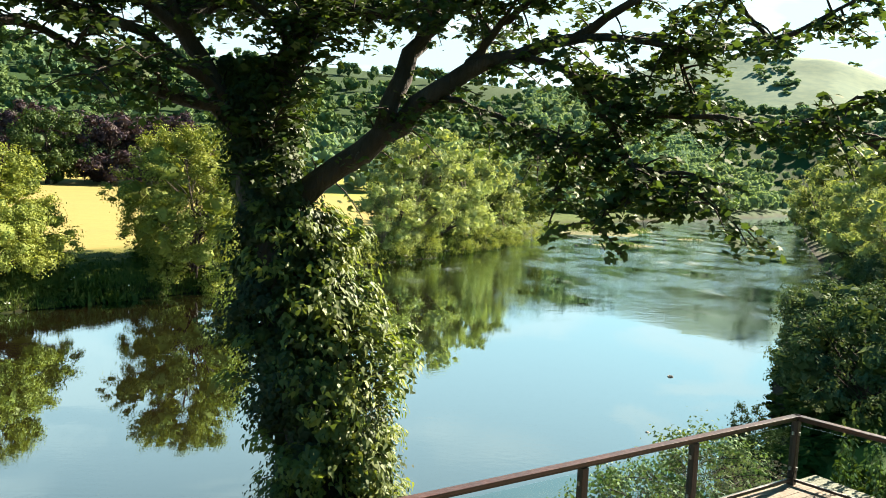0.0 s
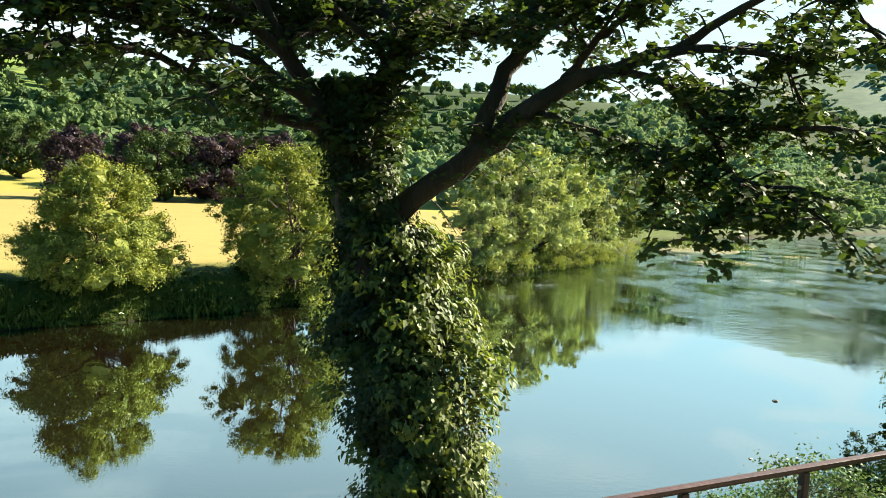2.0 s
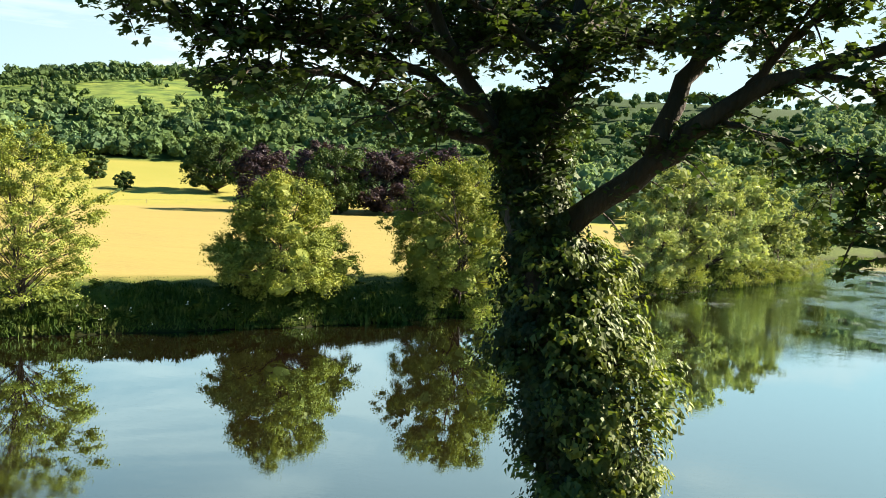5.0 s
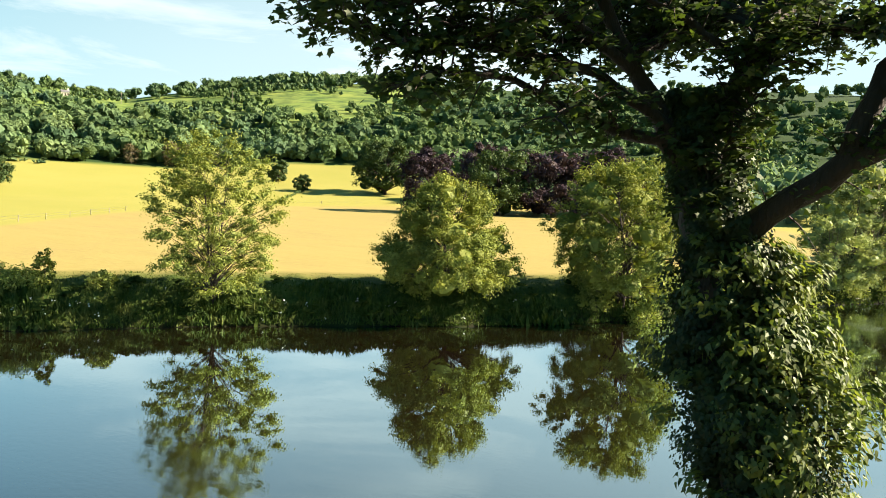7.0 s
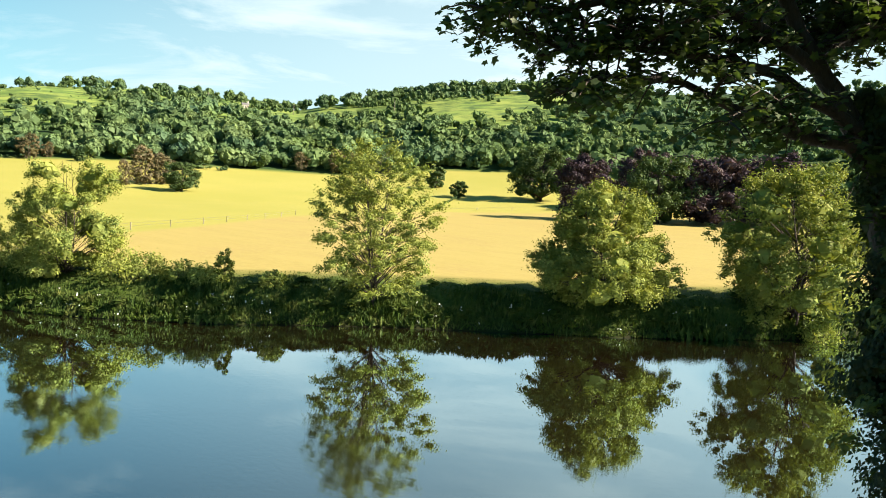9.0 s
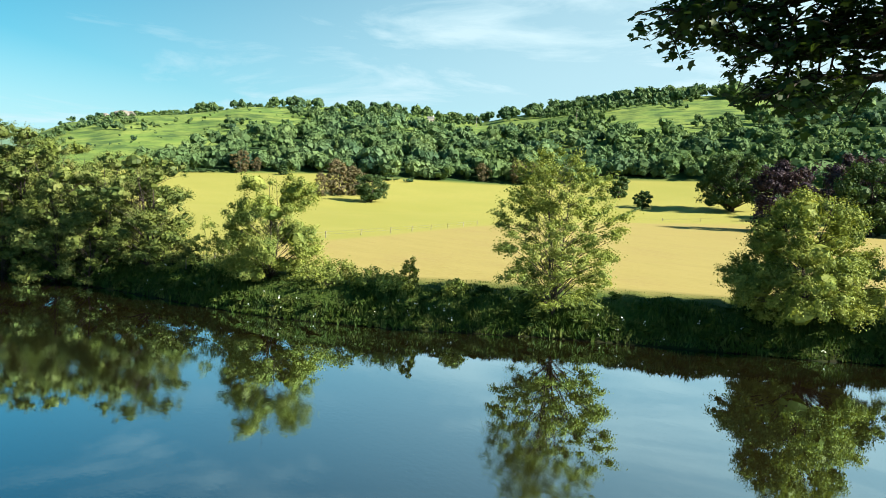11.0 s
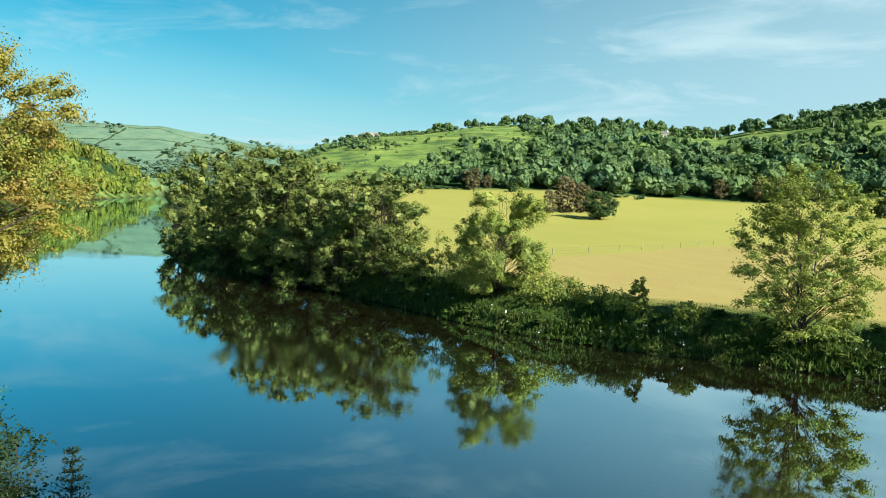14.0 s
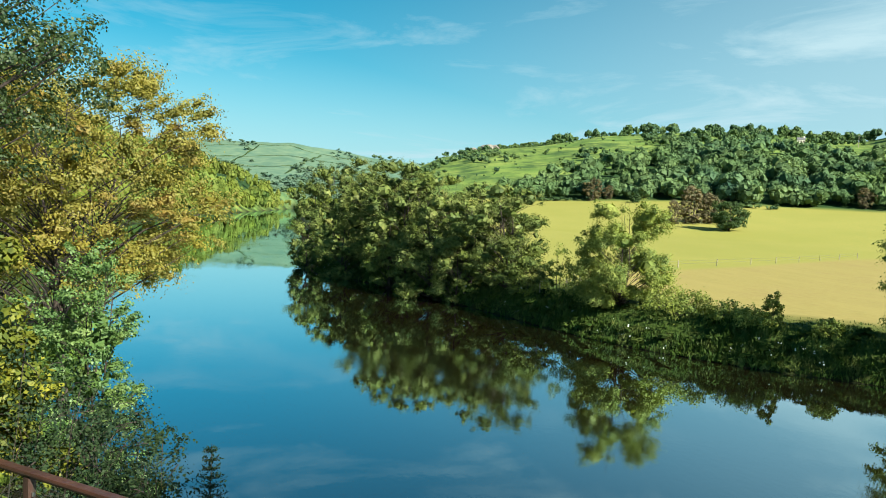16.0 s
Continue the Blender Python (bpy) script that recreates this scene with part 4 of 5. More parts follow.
# ---- trees on the far bank ----
plant_tree("alder_tree", "broad sunlit alder leaning over the water's edge", "tree", spot(-31.4, 60.5), tree_parts(21, 9.4, 4.9, 0.9, (1.0, 1.0, 0.78, 0.46, 0.08), 430, 92, 0.165, ALDER, trunk=0.2, stems=3, lump=0.16, spread=0.085, core=0.28, flat=0.7, heart=BALL, inner=0.35, lobes=26))
plant_tree("ash_tree", "thin-crowned tall ash on the grassy bank", "tree", spot(-48.9, 57.2), tree_parts(22, 12.2, 4.2, 1.0, TALL, 360, 108, 0.168, BANK_ASH, BARK, trunk=0.17, stems=3, lump=0.35, spread=0.095, inner=0.12, hollow=0.3, core=0.25, flat=0.6, lobes=50, solid=0))
plant_tree("alder_tree", "tall dense alder at the foot of the bank", "tree", spot(-18.3, 66.5), tree_parts(23, 12.3, 5.5, 1.0, (0.72, 1.0, 0.98, 0.72, 0.25), 430, 92, 0.17, BANK_ASH, trunk=0.24, stems=3, lump=0.3, spread=0.078, core=0.26, flat=0.6, heart=BALL, lobes=34))
plant_tree("alder_tree", "ragged alder with a dead top over the water", "tree", spot(-70.5, 66.5), tree_parts(24, 8.8, 4.2, 0.2, BROAD, 260, 105, 0.16, BANK_ASH, BARK, trunk=0.12, stems=3, lump=0.4, tip=0.12, core=0.28, heart=BALL, spread=0.095, lobes=18))


def clump_kinds(clumps, per, leaf):
    # the first two kinds carry shade in their leaf colour
    return [tree_parts(31, 13.0, 5.2, 0.5, BROAD, clumps, per, leaf, SHADED_CLUMP, trunk=0.25, stems=2, spread=0.10, lump=0.4, core=0.36, flat=0.7, inner=0.35, lobes=17),
            tree_parts(32, 15.0, 5.0, 0.8, TALL, clumps, per, leaf, SHADED_CLUMP, trunk=0.28, stems=2, spread=0.10, lump=0.4, core=0.36, flat=0.7, inner=0.35, lobes=20),
            tree_parts(33, 12.0, 5.0, 0.3, ROUND, clumps, per, leaf, WILLOW, PALE_BARK, trunk=0.25, stems=3, lump=0.4, spread=0.10, core=0.36, inner=0.35, lobes=16),
            tree_parts(34, 16.0, 5.4, 0.6, CONE, clumps, per, leaf, WILLOW, trunk=0.28, stems=2, lump=0.4, spread=0.10, core=0.36, inner=0.35, lobes=22)]


NEAR_KINDS, FAR_KINDS = clump_kinds(180, 60, 0.185), clump_kinds(90, 36, 0.36)
rng = np.random.default_rng(5)
LABEL = ("leafy alder in the riverside clump", "tall ash in the riverside clump, shade in its leaf colour", "pale willow in the riverside clump", "grey-green willow in the riverside clump")


def clump(rows, group):
    """Rows of bearing, distance, top's height above the water, variant."""
    for az, d, top, kind in rows:
        x, y, z = spot(az, d)
        size = (top - z) / (13.0, 15.0, 12.0, 16.0)[kind]
        plant_tree(("alder_tree", "ash_tree", "willow_tree", "willow_tree")[kind], LABEL[kind], "tree", (x, y, z), (NEAR_KINDS if d < (165 if az < -60 else 112) else FAR_KINDS)[kind], float(rng.uniform(0, 360)), size, group)


clump([(-79.0, 77, 12.4, 0), (-81.8, 82, 12.6, 1), (-84.5, 87, 13.4, 1), (-87.0, 93, 15.2, 1), (-88.8, 99, 15.6, 1), (-90.6, 148, 18.8, 1), (-92.4, 150, 17.2, 0), (-94.0, 152, 16.0, 1),
       (-86.0, 99, 14.6, 1), (-83.0, 80, 8.0, 1), (-88.0, 92, 9.0, 1), (-91.5, 104, 9.5, 0), (-94.3, 116, 8.5, 1), (-76.2, 73, 5.0, 0), (-89.6, 128, 16.8, 1), (-80.4, 86, 12.2, 0), (-83.4, 92, 13.8, 1), (-86.4, 97, 14.6, 1), (-88.0, 108, 15.8, 1), (-84.8, 84, 9.5, 0), (-78.2, 75, 7.5, 0), (-79.6, 84, 12.8, 1)], "trees of the left clump")
clump([(-4.4, 92, 9.5, 2), (-3.2, 96, 13.0, 3), (-2.0, 101, 15.6, 2), (0.2, 108, 17.2, 3), (1.8, 114, 15.5, 2), (3.4, 122, 17.0, 3), (4.6, 128, 12.5, 2), (-3.0, 107, 16.5, 1), (2.2, 128, 18.0, 1), (5.8, 150, 14.0, 0), (6.8, 172, 15.0, 1), (-3.6, 108, 13.0, 3),
       (8.0, 235, 18.0, 2), (9.4, 246, 16.0, 0), (11.0, 262, 19.0, 1), (13.0, 280, 19.0, 3), (15.0, 300, 20.0, 0), (17.0, 330, 22.0, 1), (7.0, 205, 17.0, 0)], "trees above the bend")

# ---- the near bank upstream, to the right ----
# pale and dark kinds chosen here to stand for sunlit and shaded trees
clump([(29.4, 104, 16.0, 3), (28.2, 138, 17.5, 1), (26.6, 196, 17.5, 2), (27.0, 214, 19.0, 3), (30.9, 82, 9.5, 2), (30.8, 100, 15.0, 2), (32.0, 104, 17.0, 1), (31.9, 78, 12.5, 2), (33.8, 66, 13.0, 1),
       (29.6, 99, 6.0, 0), (28.5, 130, 7.5, 1), (33.2, 56, 8.0, 2), (28.4, 176, 18.5, 1), (27.6, 252, 21.0, 0), (27.2, 236, 20.0, 2), (29.4, 150, 19.0, 3), (30.6, 130, 19.0, 3), (31.8, 124, 20.0, 1)], "trees of the right bank")

# unseen oaks, added to close the place around the terrace
TALL_WOOD = tree_parts(41, 26.0, 6.5, 3.0, BROAD, 120, 20, 1.3, OAK, trunk=0.5)
for x, y, s in ((22, -14, 0.9), (10, -27, 0.9), (-12, -44, 0.9), (36, -6, 0.9), (46, 12, 0.9)):
    plant_tree("oak_tree", "tall oak added out of view near the terrace", "tree", (x, y, z_at(x, y) - 0.3), TALL_WOOD, float(rng.uniform(0, 360)), s, "oaks of the riverside wood")

# ---- trees in the fields ----
THORN = tree_parts(54, 18.0, 9.0, 1.5, ROUND, 90, 30, 1.3, OAK, trunk=0.6, spread=0.14, core=0.75)
OAKS = [tree_parts(51, 18.0, 9.0, 2.0, ROUND, 230, 42, 0.62, OAK, trunk=0.6, spread=0.10, core=0.34, lobes=20), tree_parts(52, 17.0, 9.0, 1.6, BROAD, 230, 42, 0.62, BEECH, trunk=0.6, spread=0.10, core=0.34, lobes=20)]


def field_tree(name, label, az, d, top, meshes, tall, turn, group="", widen=1.0):
    x, y, z = spot(az, d)
    s = (top - z) / tall
    ob = plant_tree(name, label, "tree", (x, y, z), meshes, turn, s, group)
    ob.scale = (s * widen, s * widen, s)
    return ob


field_tree("oak_tree", "round dark green oak at the edge of the hay field", -27.8, 215, 23.5, OAKS[0], 18, 10)
field_tree("copper_beech", "purple copper beech by the field edge", -33.0, 212, 22.4, OAKS[1], 17, 40, "copper beeches")
field_tree("copper_beech", "wide purple copper beech by the field edge", -24.0, 222, 24.2, OAKS[1], 17, 200, "copper beeches", 1.1)
field_tree("copper_beech", "tall purple copper beech by the field edge", -20.2, 228, 25.4, OAKS[1], 17, 130, "copper beeches", 1.05)
field_tree("copper_beech", "far copper beech behind the oak", -28.6, 250, 27.5, OAKS[1], 17, 300, "copper beeches")
field_tree("oak_tree", "oak with open trunk on the green slope", -36.5, 262, 28.6, OAKS[0], 18, 120)
field_tree("oak_tree", "dark oak behind the beeches", -18.0, 235, 24.0, OAKS[0], 18, 250)
field_tree("oak_tree", "dark oak behind the beeches", -13.5, 230, 22.0, OAKS[0], 18, 80)
field_tree("thorn_tree", "small round hawthorn on the field's skyline", -44.5, 292, 20.8, THORN, 18, 0)
field_tree("thorn_bush", "dark thorn bush at the hedge's end", -42.7, 262, 15.2, THORN, 18, 60)
field_tree("field_oak", "compact dark oak alone in the pasture", -63.2, 250, 16.8, OAKS[0], 18, 200, "", 1.1)
RUSSET_TREE = tree_parts(53, 14.0, 6.0, 1.0, ROUND, 90, 34, 0.7, RUSSET, PALE_BARK, trunk=0.4, lump=0.5, spread=0.13, core=0.5)
for az, d, top, s in ((-65.6, 268, 21.3, 1.0), (-64.4, 272, 19.5, 1.1), (-66.9, 262, 16.5, 0.8)):
    field_tree("russet_tree", "brownish half-bare tree of the pasture group", az, d, top, RUSSET_TREE, 14, az * 7, "pasture group", s)
for az, d, top in ((-72.9, 352, 27.0), (-71.8, 356, 24.5), (-54.7, 358, 27.0), (-52.0, 356, 29.0), (-50.8, 358, 28.0), (-49.6, 357, 25.0)):
    field_tree("russet_tree", "brownish tree at the wood's edge", az, d, top, RUSSET_TREE, 14, az * 9, "russet trees at the wood's edge")
for az, d, top in ((-69.8, 345, 21.0), (-62.0, 342, 20.0), (-60.2, 342, 19.0)):
    field_tree("thorn_bush", "round bush at the top of the pasture", az, d, top, THORN, 18, az * 5, "bushes at the pasture's top", 1.2)


# ---- woods, hedges and scattered trees of the valley sides ----
def canopy_pattern(seed, lobes, per, card, ball):
    """A crown of overlapping rounded lobes of unit radius, ragged with leafy cards."""
    rng = np.random.default_rng(seed)
    c = unit(rng.normal(size=(lobes, 3)))
    c[:, 2] = rng.uniform(-0.7, 0.6, lobes)
    c = c * rng.uniform(0.40, 0.62, lobes)[:, None]
    c[0] = (0, 0, 0.25)
    size = rng.uniform(0.36, 0.54, lobes)
    who = np.repeat(np.arange(lobes), per)
    u = unit(rng.normal(size=(len(who), 3)) + np.array([0, 0, 0.25]) + unit(c)[who] * 0.6)
    pos = c[who] + u * size[who][:, None] * rng.uniform(0.86, 1.08, len(who))[:, None]
    nor = u + rng.normal(size=u.shape) * 0.13
    heart = lumps(rng, c, size * 0.86, 1.0, ball)
    return np.concatenate([leaves(rng, pos, nor, card, TUFT), heart + rng.normal(size=heart.shape) * 0.02])


PATTERNS = [canopy_pattern(s, 9, 20, 0.14, CUBE) for s in range(10)]
BUSH_PATTERNS = [canopy_pattern(s + 20, 3, 8, 0.26, CUBE) for s in range(10)]
LIGHT_PATTERNS = [canopy_pattern(s + 9, 6, 9, 0.19, CUBE) for s in range(10)]
TINY_PATTERNS = [canopy_pattern(s + 40, 4, 3, 0.30, CUBE) for s in range(10)]


def woodland(name, label, places, mat, seed):
    """places: rows of x, y, z of the foot, crown radius, crown height. One mass of trees that nobody could count."""
    rng = np.random.default_rng(seed)
    out, tones = [], []
    for x, y, z, r, h in places:
        away = math.hypot(x, y)
        kind = BUSH_PATTERNS if r < 1.6 else PATTERNS if away < (500 if x < -200 else 300) else LIGHT_PATTERNS if away < 1200 else TINY_PATTERNS
        p = kind[rng.integers(10)]
        a = rng.uniform(0, 6.28)
        c, s = math.cos(a), math.sin(a)
        q = np.stack([p[..., 0] * c - p[..., 1] * s, p[..., 0] * s + p[..., 1] * c, p[..., 2]], -1) * np.array([r, r, h * 0.52])
        out.append(q + np.array([x, y, z + h * 0.42]))
        tones.append(np.clip(rng.beta(1.1, 1.7) + rng.normal(0, 0.07, len(q)), 0, 1))
    return tagged(new(name, cards(name, np.concatenate(out), mat, np.concatenate(tones))), label, "woodland", kind="stuff")


def scatter(rng, n, az0, az1, d0, d1, r=(3.8, 7.4), h=(7, 13.5), test=None):
    az = rng.uniform(az0, az1, n)
    d = np.sqrt(rng.uniform(d0 ** 2, d1 ** 2, n))
    x, y = np.sin(np.radians(az)) * d, np.cos(np.radians(az)) * d
    z, _, _, inside, far, near, north = height(x, y)
    ok = ~inside
    if test is not None:
        ok &= test(az, d, far, near, north)
    k = rng.uniform(0, 1, n) ** 1.4
    rows = np.stack([x, y, z, r[0] + (r[1] - r[0]) * k, h[0] + (h[1] - h[0]) * np.clip(k + rng.normal(0, 0.15, n), 0, 1)], 1)
    return rows[ok]


rng = np.random.default_rng(77)
upper_edge = lambda az: np.interp(az, [-80, -77, -70, -62, -55, -48, -40, -25, 10], [375, 400, 470, 560, 520, 470, 470, 470, 520])
places = [scatter(rng, 950, -80, -36, 358, 600, (3.0, 7.8), (7, 15.0), test=lambda az, d, f, n, north: (d < upper_edge(az)) & north),
          scatter(rng, 190, -80, -36, 352, 376, (3.2, 6), (7, 12)),
          scatter(rng, 600, -36, 6, 320, 560, test=lambda az, d, f, n, north: north & (f > 40))]
woodland("woodland", "dense mixed woodland on the lower hillside", np.concatenate(places), WOOD, 1)
places = [scatter(rng, 260, -14, 24, 190, 380, (4, 7), (9, 16), lambda az, d, f, n, north: north & (f > 4) & ((az > 3) | (d > 230))),
          scatter(rng, 130, 5, 24, 205, 300, (4, 6.5), (8, 13), lambda az, d, f, n, north: (f > 2) & (n > 2)),
          scatter(rng, 160, 12, 25, 285, 480, test=lambda az, d, f, n, north: (f > 3) & (n > 3)),
          scatter(rng, 330, 6, 20, 380, 620, (4, 7), (9, 14), lambda az, d, f, n, north: (f > 4) & (n > 4)),
          scatter(rng, 420, 22, 42, 170, 470, (3.5, 6), (6, 10), lambda az, d, f, n, north: (~north) & (n > 12)),
          scatter(rng, 640, 14, 42, 300, 900, (4, 7), (7, 12), lambda az, d, f, n, north: (f > 5) & (n > 5)),
          scatter(rng, 620, 16, 42, 440, 1150, (5, 8), (8, 13), lambda az, d, f, n, north: (f > 6) & (n > 6))]
woodland("valley_wood", "woods beyond the river bend, haze painted in their pale blue-green", np.concatenate(places), HAZED, 6)
rng = np.random.default_rng(78)
patchy = lambda az, d, f, n, north: (np.sin(az * 0.9 + d * 0.021) + np.sin(az * 0.37 - d * 0.013 + 2) + np.sin(d * 0.045 + az * 0.2) > 0.55) & north
places = [scatter(rng, 1200, -90, -58, 430, 800, (0.8, 2.2), (1.2, 3.2), lambda az, d, f, n, north: north & (np.sin(az * 1.9 + d * 0.05) + np.sin(az * 0.83 - d * 0.031 + 1) + np.sin(d * 0.09 - az) > 0.35)),
          scatter(rng, 1500, -70, -36, 440, 800, (2.2, 4.5), (5, 10), patchy),
          scatter(rng, 900, -90, -70, 400, 820, (1.5, 3.6), (3, 6.5), patchy),
          scatter(rng, 1000, -36, 34, 600, 1050, (4, 7), (9, 15), lambda az, d, f, n, north: north & (np.sin(az * 0.6 + d * 0.012) + np.sin(d * 0.02 - az * 0.3) > -0.35)),
          scatter(rng, 330, -76, -40, 740, 800, (3.5, 6), (8, 14), lambda az, d, f, n, north: (np.sin(az * 2.3) + np.sin(az * 0.9 + 1) > -0.5) & north),
          scatter(rng, 150, -53.5, -36, 700, 760, (5, 9), (11, 18), None)]
woodland("hillside_trees", "scattered trees and hedges on the green hillside", np.concatenate(places), WOOD, 2)


def shore_trees(rng):
    """Trees that stand along the near bank downstream and lean over the water."""
    line = smooth_line(NEAR_BANK[1:7], 900)
    way = unit(np.gradient(line, axis=0))
    k = rng.integers(0, 900, 240)
    p = line[k] + np.stack([way[k, 1], -way[k, 0]], 1) * rng.uniform(1, 16, 240)[:, None]
    z = height(p[:, 0], p[:, 1])[0]
    f = rng.uniform(0, 1, 240)
    rows = np.stack([p[:, 0], p[:, 1], z, 4.6 + 3.8 * f, 13 + 9 * f], 1)
    return rows[np.hypot(p[:, 0], p[:, 1]) > 105]


rng = np.random.default_rng(79)
places = [scatter(rng, 520, -123, -94, 180, 1150, (4.8, 8.4), (14, 23), lambda az, d, f, n, north: (~north) & (n < 105) & (n > 2)),
          shore_trees(rng),
          scatter(rng, 260, -96, -90, 900, 1300, (5, 8), (10, 16), lambda az, d, f, n, north: n + f > 20)]
woodland("riverside_wood", "sunlit broadleaf wood down to the river", np.concatenate(places), RIVERSIDE, 3)
rng = np.random.default_rng(80)
far_bits = lambda az, d, f, n, north: np.sin(az * 1.7 + d * 0.006) + np.sin(az * 0.7 - d * 0.0045) + 0.7 * np.sin(d * 0.017) > 0.9
places = [scatter(rng, 900, -116, -80, 1500, 2450, (8, 15), (9, 17), far_bits),
          scatter(rng, 900, -108, -82, 1350, 1900, (9, 15), (9, 15), lambda az, d, f, n, north: (n + f > 40) & (np.sin(az * 0.8 + 1) + np.sin(d * 0.012 + az * 0.5) > -0.7)),
          scatter(rng, 1700, -8, 34, 1250, 2450, (11, 20), (10, 20), lambda az, d, f, n, north: np.sin(az * 1.1 + d * 0.006) + np.sin(az * 0.5 - d * 0.0045) > np.where(d > 1500, 0.75, -0.6))]
woodland("distant_woods", "far woods and hedges on the hills", np.concatenate(places), HAZED, 4)

# ---- bank vegetation ----
def bank_grass():
    rng = np.random.default_rng(91)
    line = smooth_line(FAR_BANK[5:22], 400)
    n = 60000
    i = rng.integers(0, 398, n)
    f = rng.uniform(0, 1, n)[:, None]
    p = line[i] * (1 - f) + line[i + 1] * f
    side = np.array([-(line[i + 1] - line[i])[:, 1], (line[i + 1] - line[i])[:, 0]]).T
    side = -unit(side)
    away = np.where(rng.random(n) < 0.36, rng.uniform(-0.25, 1.2, n), rng.uniform(0, 9.0, n))
    p = p + side * away[:, None]
    z, az, d, inside, far, near, north = height(p[:, 0], p[:, 1])
    keep = north & (d < 150)
    p, z, far = p[keep], np.maximum(z[keep], 0.06), far[keep]
    n = len(p)
    size = rng.uniform(0.16, 0.44, n) * np.interp(far, [0, 1, 4, 6, 9], [1.3, 1.2, 0.7, 0.35, 0.25]) * (1 + 0.6 * np.clip(np.sin(p[:, 0] * 0.45) + np.sin(p[:, 1] * 0.7 + 1), 0, 2))
    lean = rng.normal(size=(n, 3)) * 0.35 + np.array([0, 0, 1.0])
    pos = np.stack([p[:, 0], p[:, 1], z + 0.4 * size], 1)
    shape = BLADE * np.array([2.8, 1.0])
    polys = leaves(rng, pos, rng.normal(size=(n, 3)) * np.array([1, 1, 0.35]), 1.0, shape, lean)
    polys = pos[:, None, :] + (polys - pos[:, None, :]) * size[:, None, None]
    tagged(new("bank_grass", cards("bank_grass", polys, GRASS)), "rank grass and nettles along the far bank", "grass", kind="stuff")
    k = rng.choice(np.where((far < 3.0))[0], 90)
    c = np.repeat(pos[k] + np.array([0, 0, 0.35]), 3, axis=0) + rng.normal(size=(270, 3)) * 0.10
    tagged(new("umbel_flowers", cards("umbel_flowers", leaves(rng, c, rng.normal(size=(270, 3)) * 0.4 + np.array([0.3, -0.5, 0.7]), 0.12, RHOMB * np.array([1.5, 1])), FLOWER)), "white flowering umbels on the far bank", "flowers", kind="stuff")


bank_grass()


def brambles(bank, label, seed, count):
    rng = np.random.default_rng(seed)
    line = smooth_line(bank, 1400)
    way = unit(np.gradient(line, axis=0))
    k = rng.integers(0, 1400, count)
    p = line[k] + np.stack([way[k, 1], -way[k, 0]], 1) * np.where(rng.random(count) < 0.5, rng.uniform(0.0, 1.3, count), rng.uniform(0.8, 5.5, count))[:, None]
    z, _, d, inside, far, _, north = height(p[:, 0], p[:, 1])
    f = rng.uniform(0, 1, count) ** 2
    rows = np.stack([p[:, 0], p[:, 1], z - 0.15, 0.55 + 0.5 * f, 0.45 + 0.55 * f], 1)[(~inside) & (d < 150)]
    tagged(woodland("brambles", label, rows, BRAMBLE, seed + 1), category="undergrowth")


# strip of undergrowth added to darken the far bank like shade
brambles(FAR_BANK[6:21], "brambles and nettles along the far bank, bank shade in their colour", 92, 220)
brambles(NEAR_BANK[12:18], "dark brambles and nettles along the near bank", 94, 420)


def shrub(name, label, at, radius, tall, leaf, count, seed, mat=SHRUB, profile=ROUND, group="", shape=RHOMB, spread=0.16, mass=0.0):
    return plant_tree(name, label, "shrub", at, tree_parts(seed, tall, radius, 0.1, profile, count, 36, leaf, mat, trunk=0.05, stems=4, spread=spread, shape=shape, lump=0.4, hollow=0.35, mass=mass), 0, 1.0, group)


# low bushes of the far bank
for az, d, tall, r, s in ((-60.0, 61.5, 2.6, 0.9, 61), (-73.4, 70, 3.4, 1.8, 62), (-75.2, 72, 5.5, 1.7, 63), (-72.2, 67, 2.6, 1.8, 64), (-67.4, 64, 2.6, 2.2, 65), (-65.4, 62.5, 2.0, 2.2, 66), (-63.0, 62, 1.5, 1.6, 67), (-61.4, 60.5, 1.4, 1.8, 68), (-56.5, 59.5, 1.3, 1.0, 69), (-33.6, 59.5, 1.8, 1.3, 70), (-20.2, 64.5, 2.0, 1.6, 71), (-16.5, 65.5, 2.4, 1.6, 72), (-77.5, 74, 4.0, 2.0, 73), (-8.6, 81, 2.6, 2.4, 74), (-6.2, 86.5, 3.4, 2.6, 75), (-3.6, 92.5, 3.4, 2.8, 76), (-1.0, 99, 3.4, 2.6, 77), (1.4, 106, 3.0, 2.8, 78), (3.4, 114.5, 3.2, 2.8, 79), (5.0, 125, 3.0, 2.8, 80), (6.2, 138, 3.2, 3.0, 81), (6.9, 152, 3.0, 3.0, 82)):
    shrub("bank_bush", "low leafy bush on the far bank", spot(az, d, 0.1), r, tall, 0.19, 64, s, BANK_ASH, CONE, "bushes of the far bank")


# ---- terrace ----
RAIL_Z, DECK_Z = 6.83, 5.78
CORNERS = [(-10.2, -5.5), (-3.0, 5.79), (5.36, 11.0), (7.6, 8.5)]


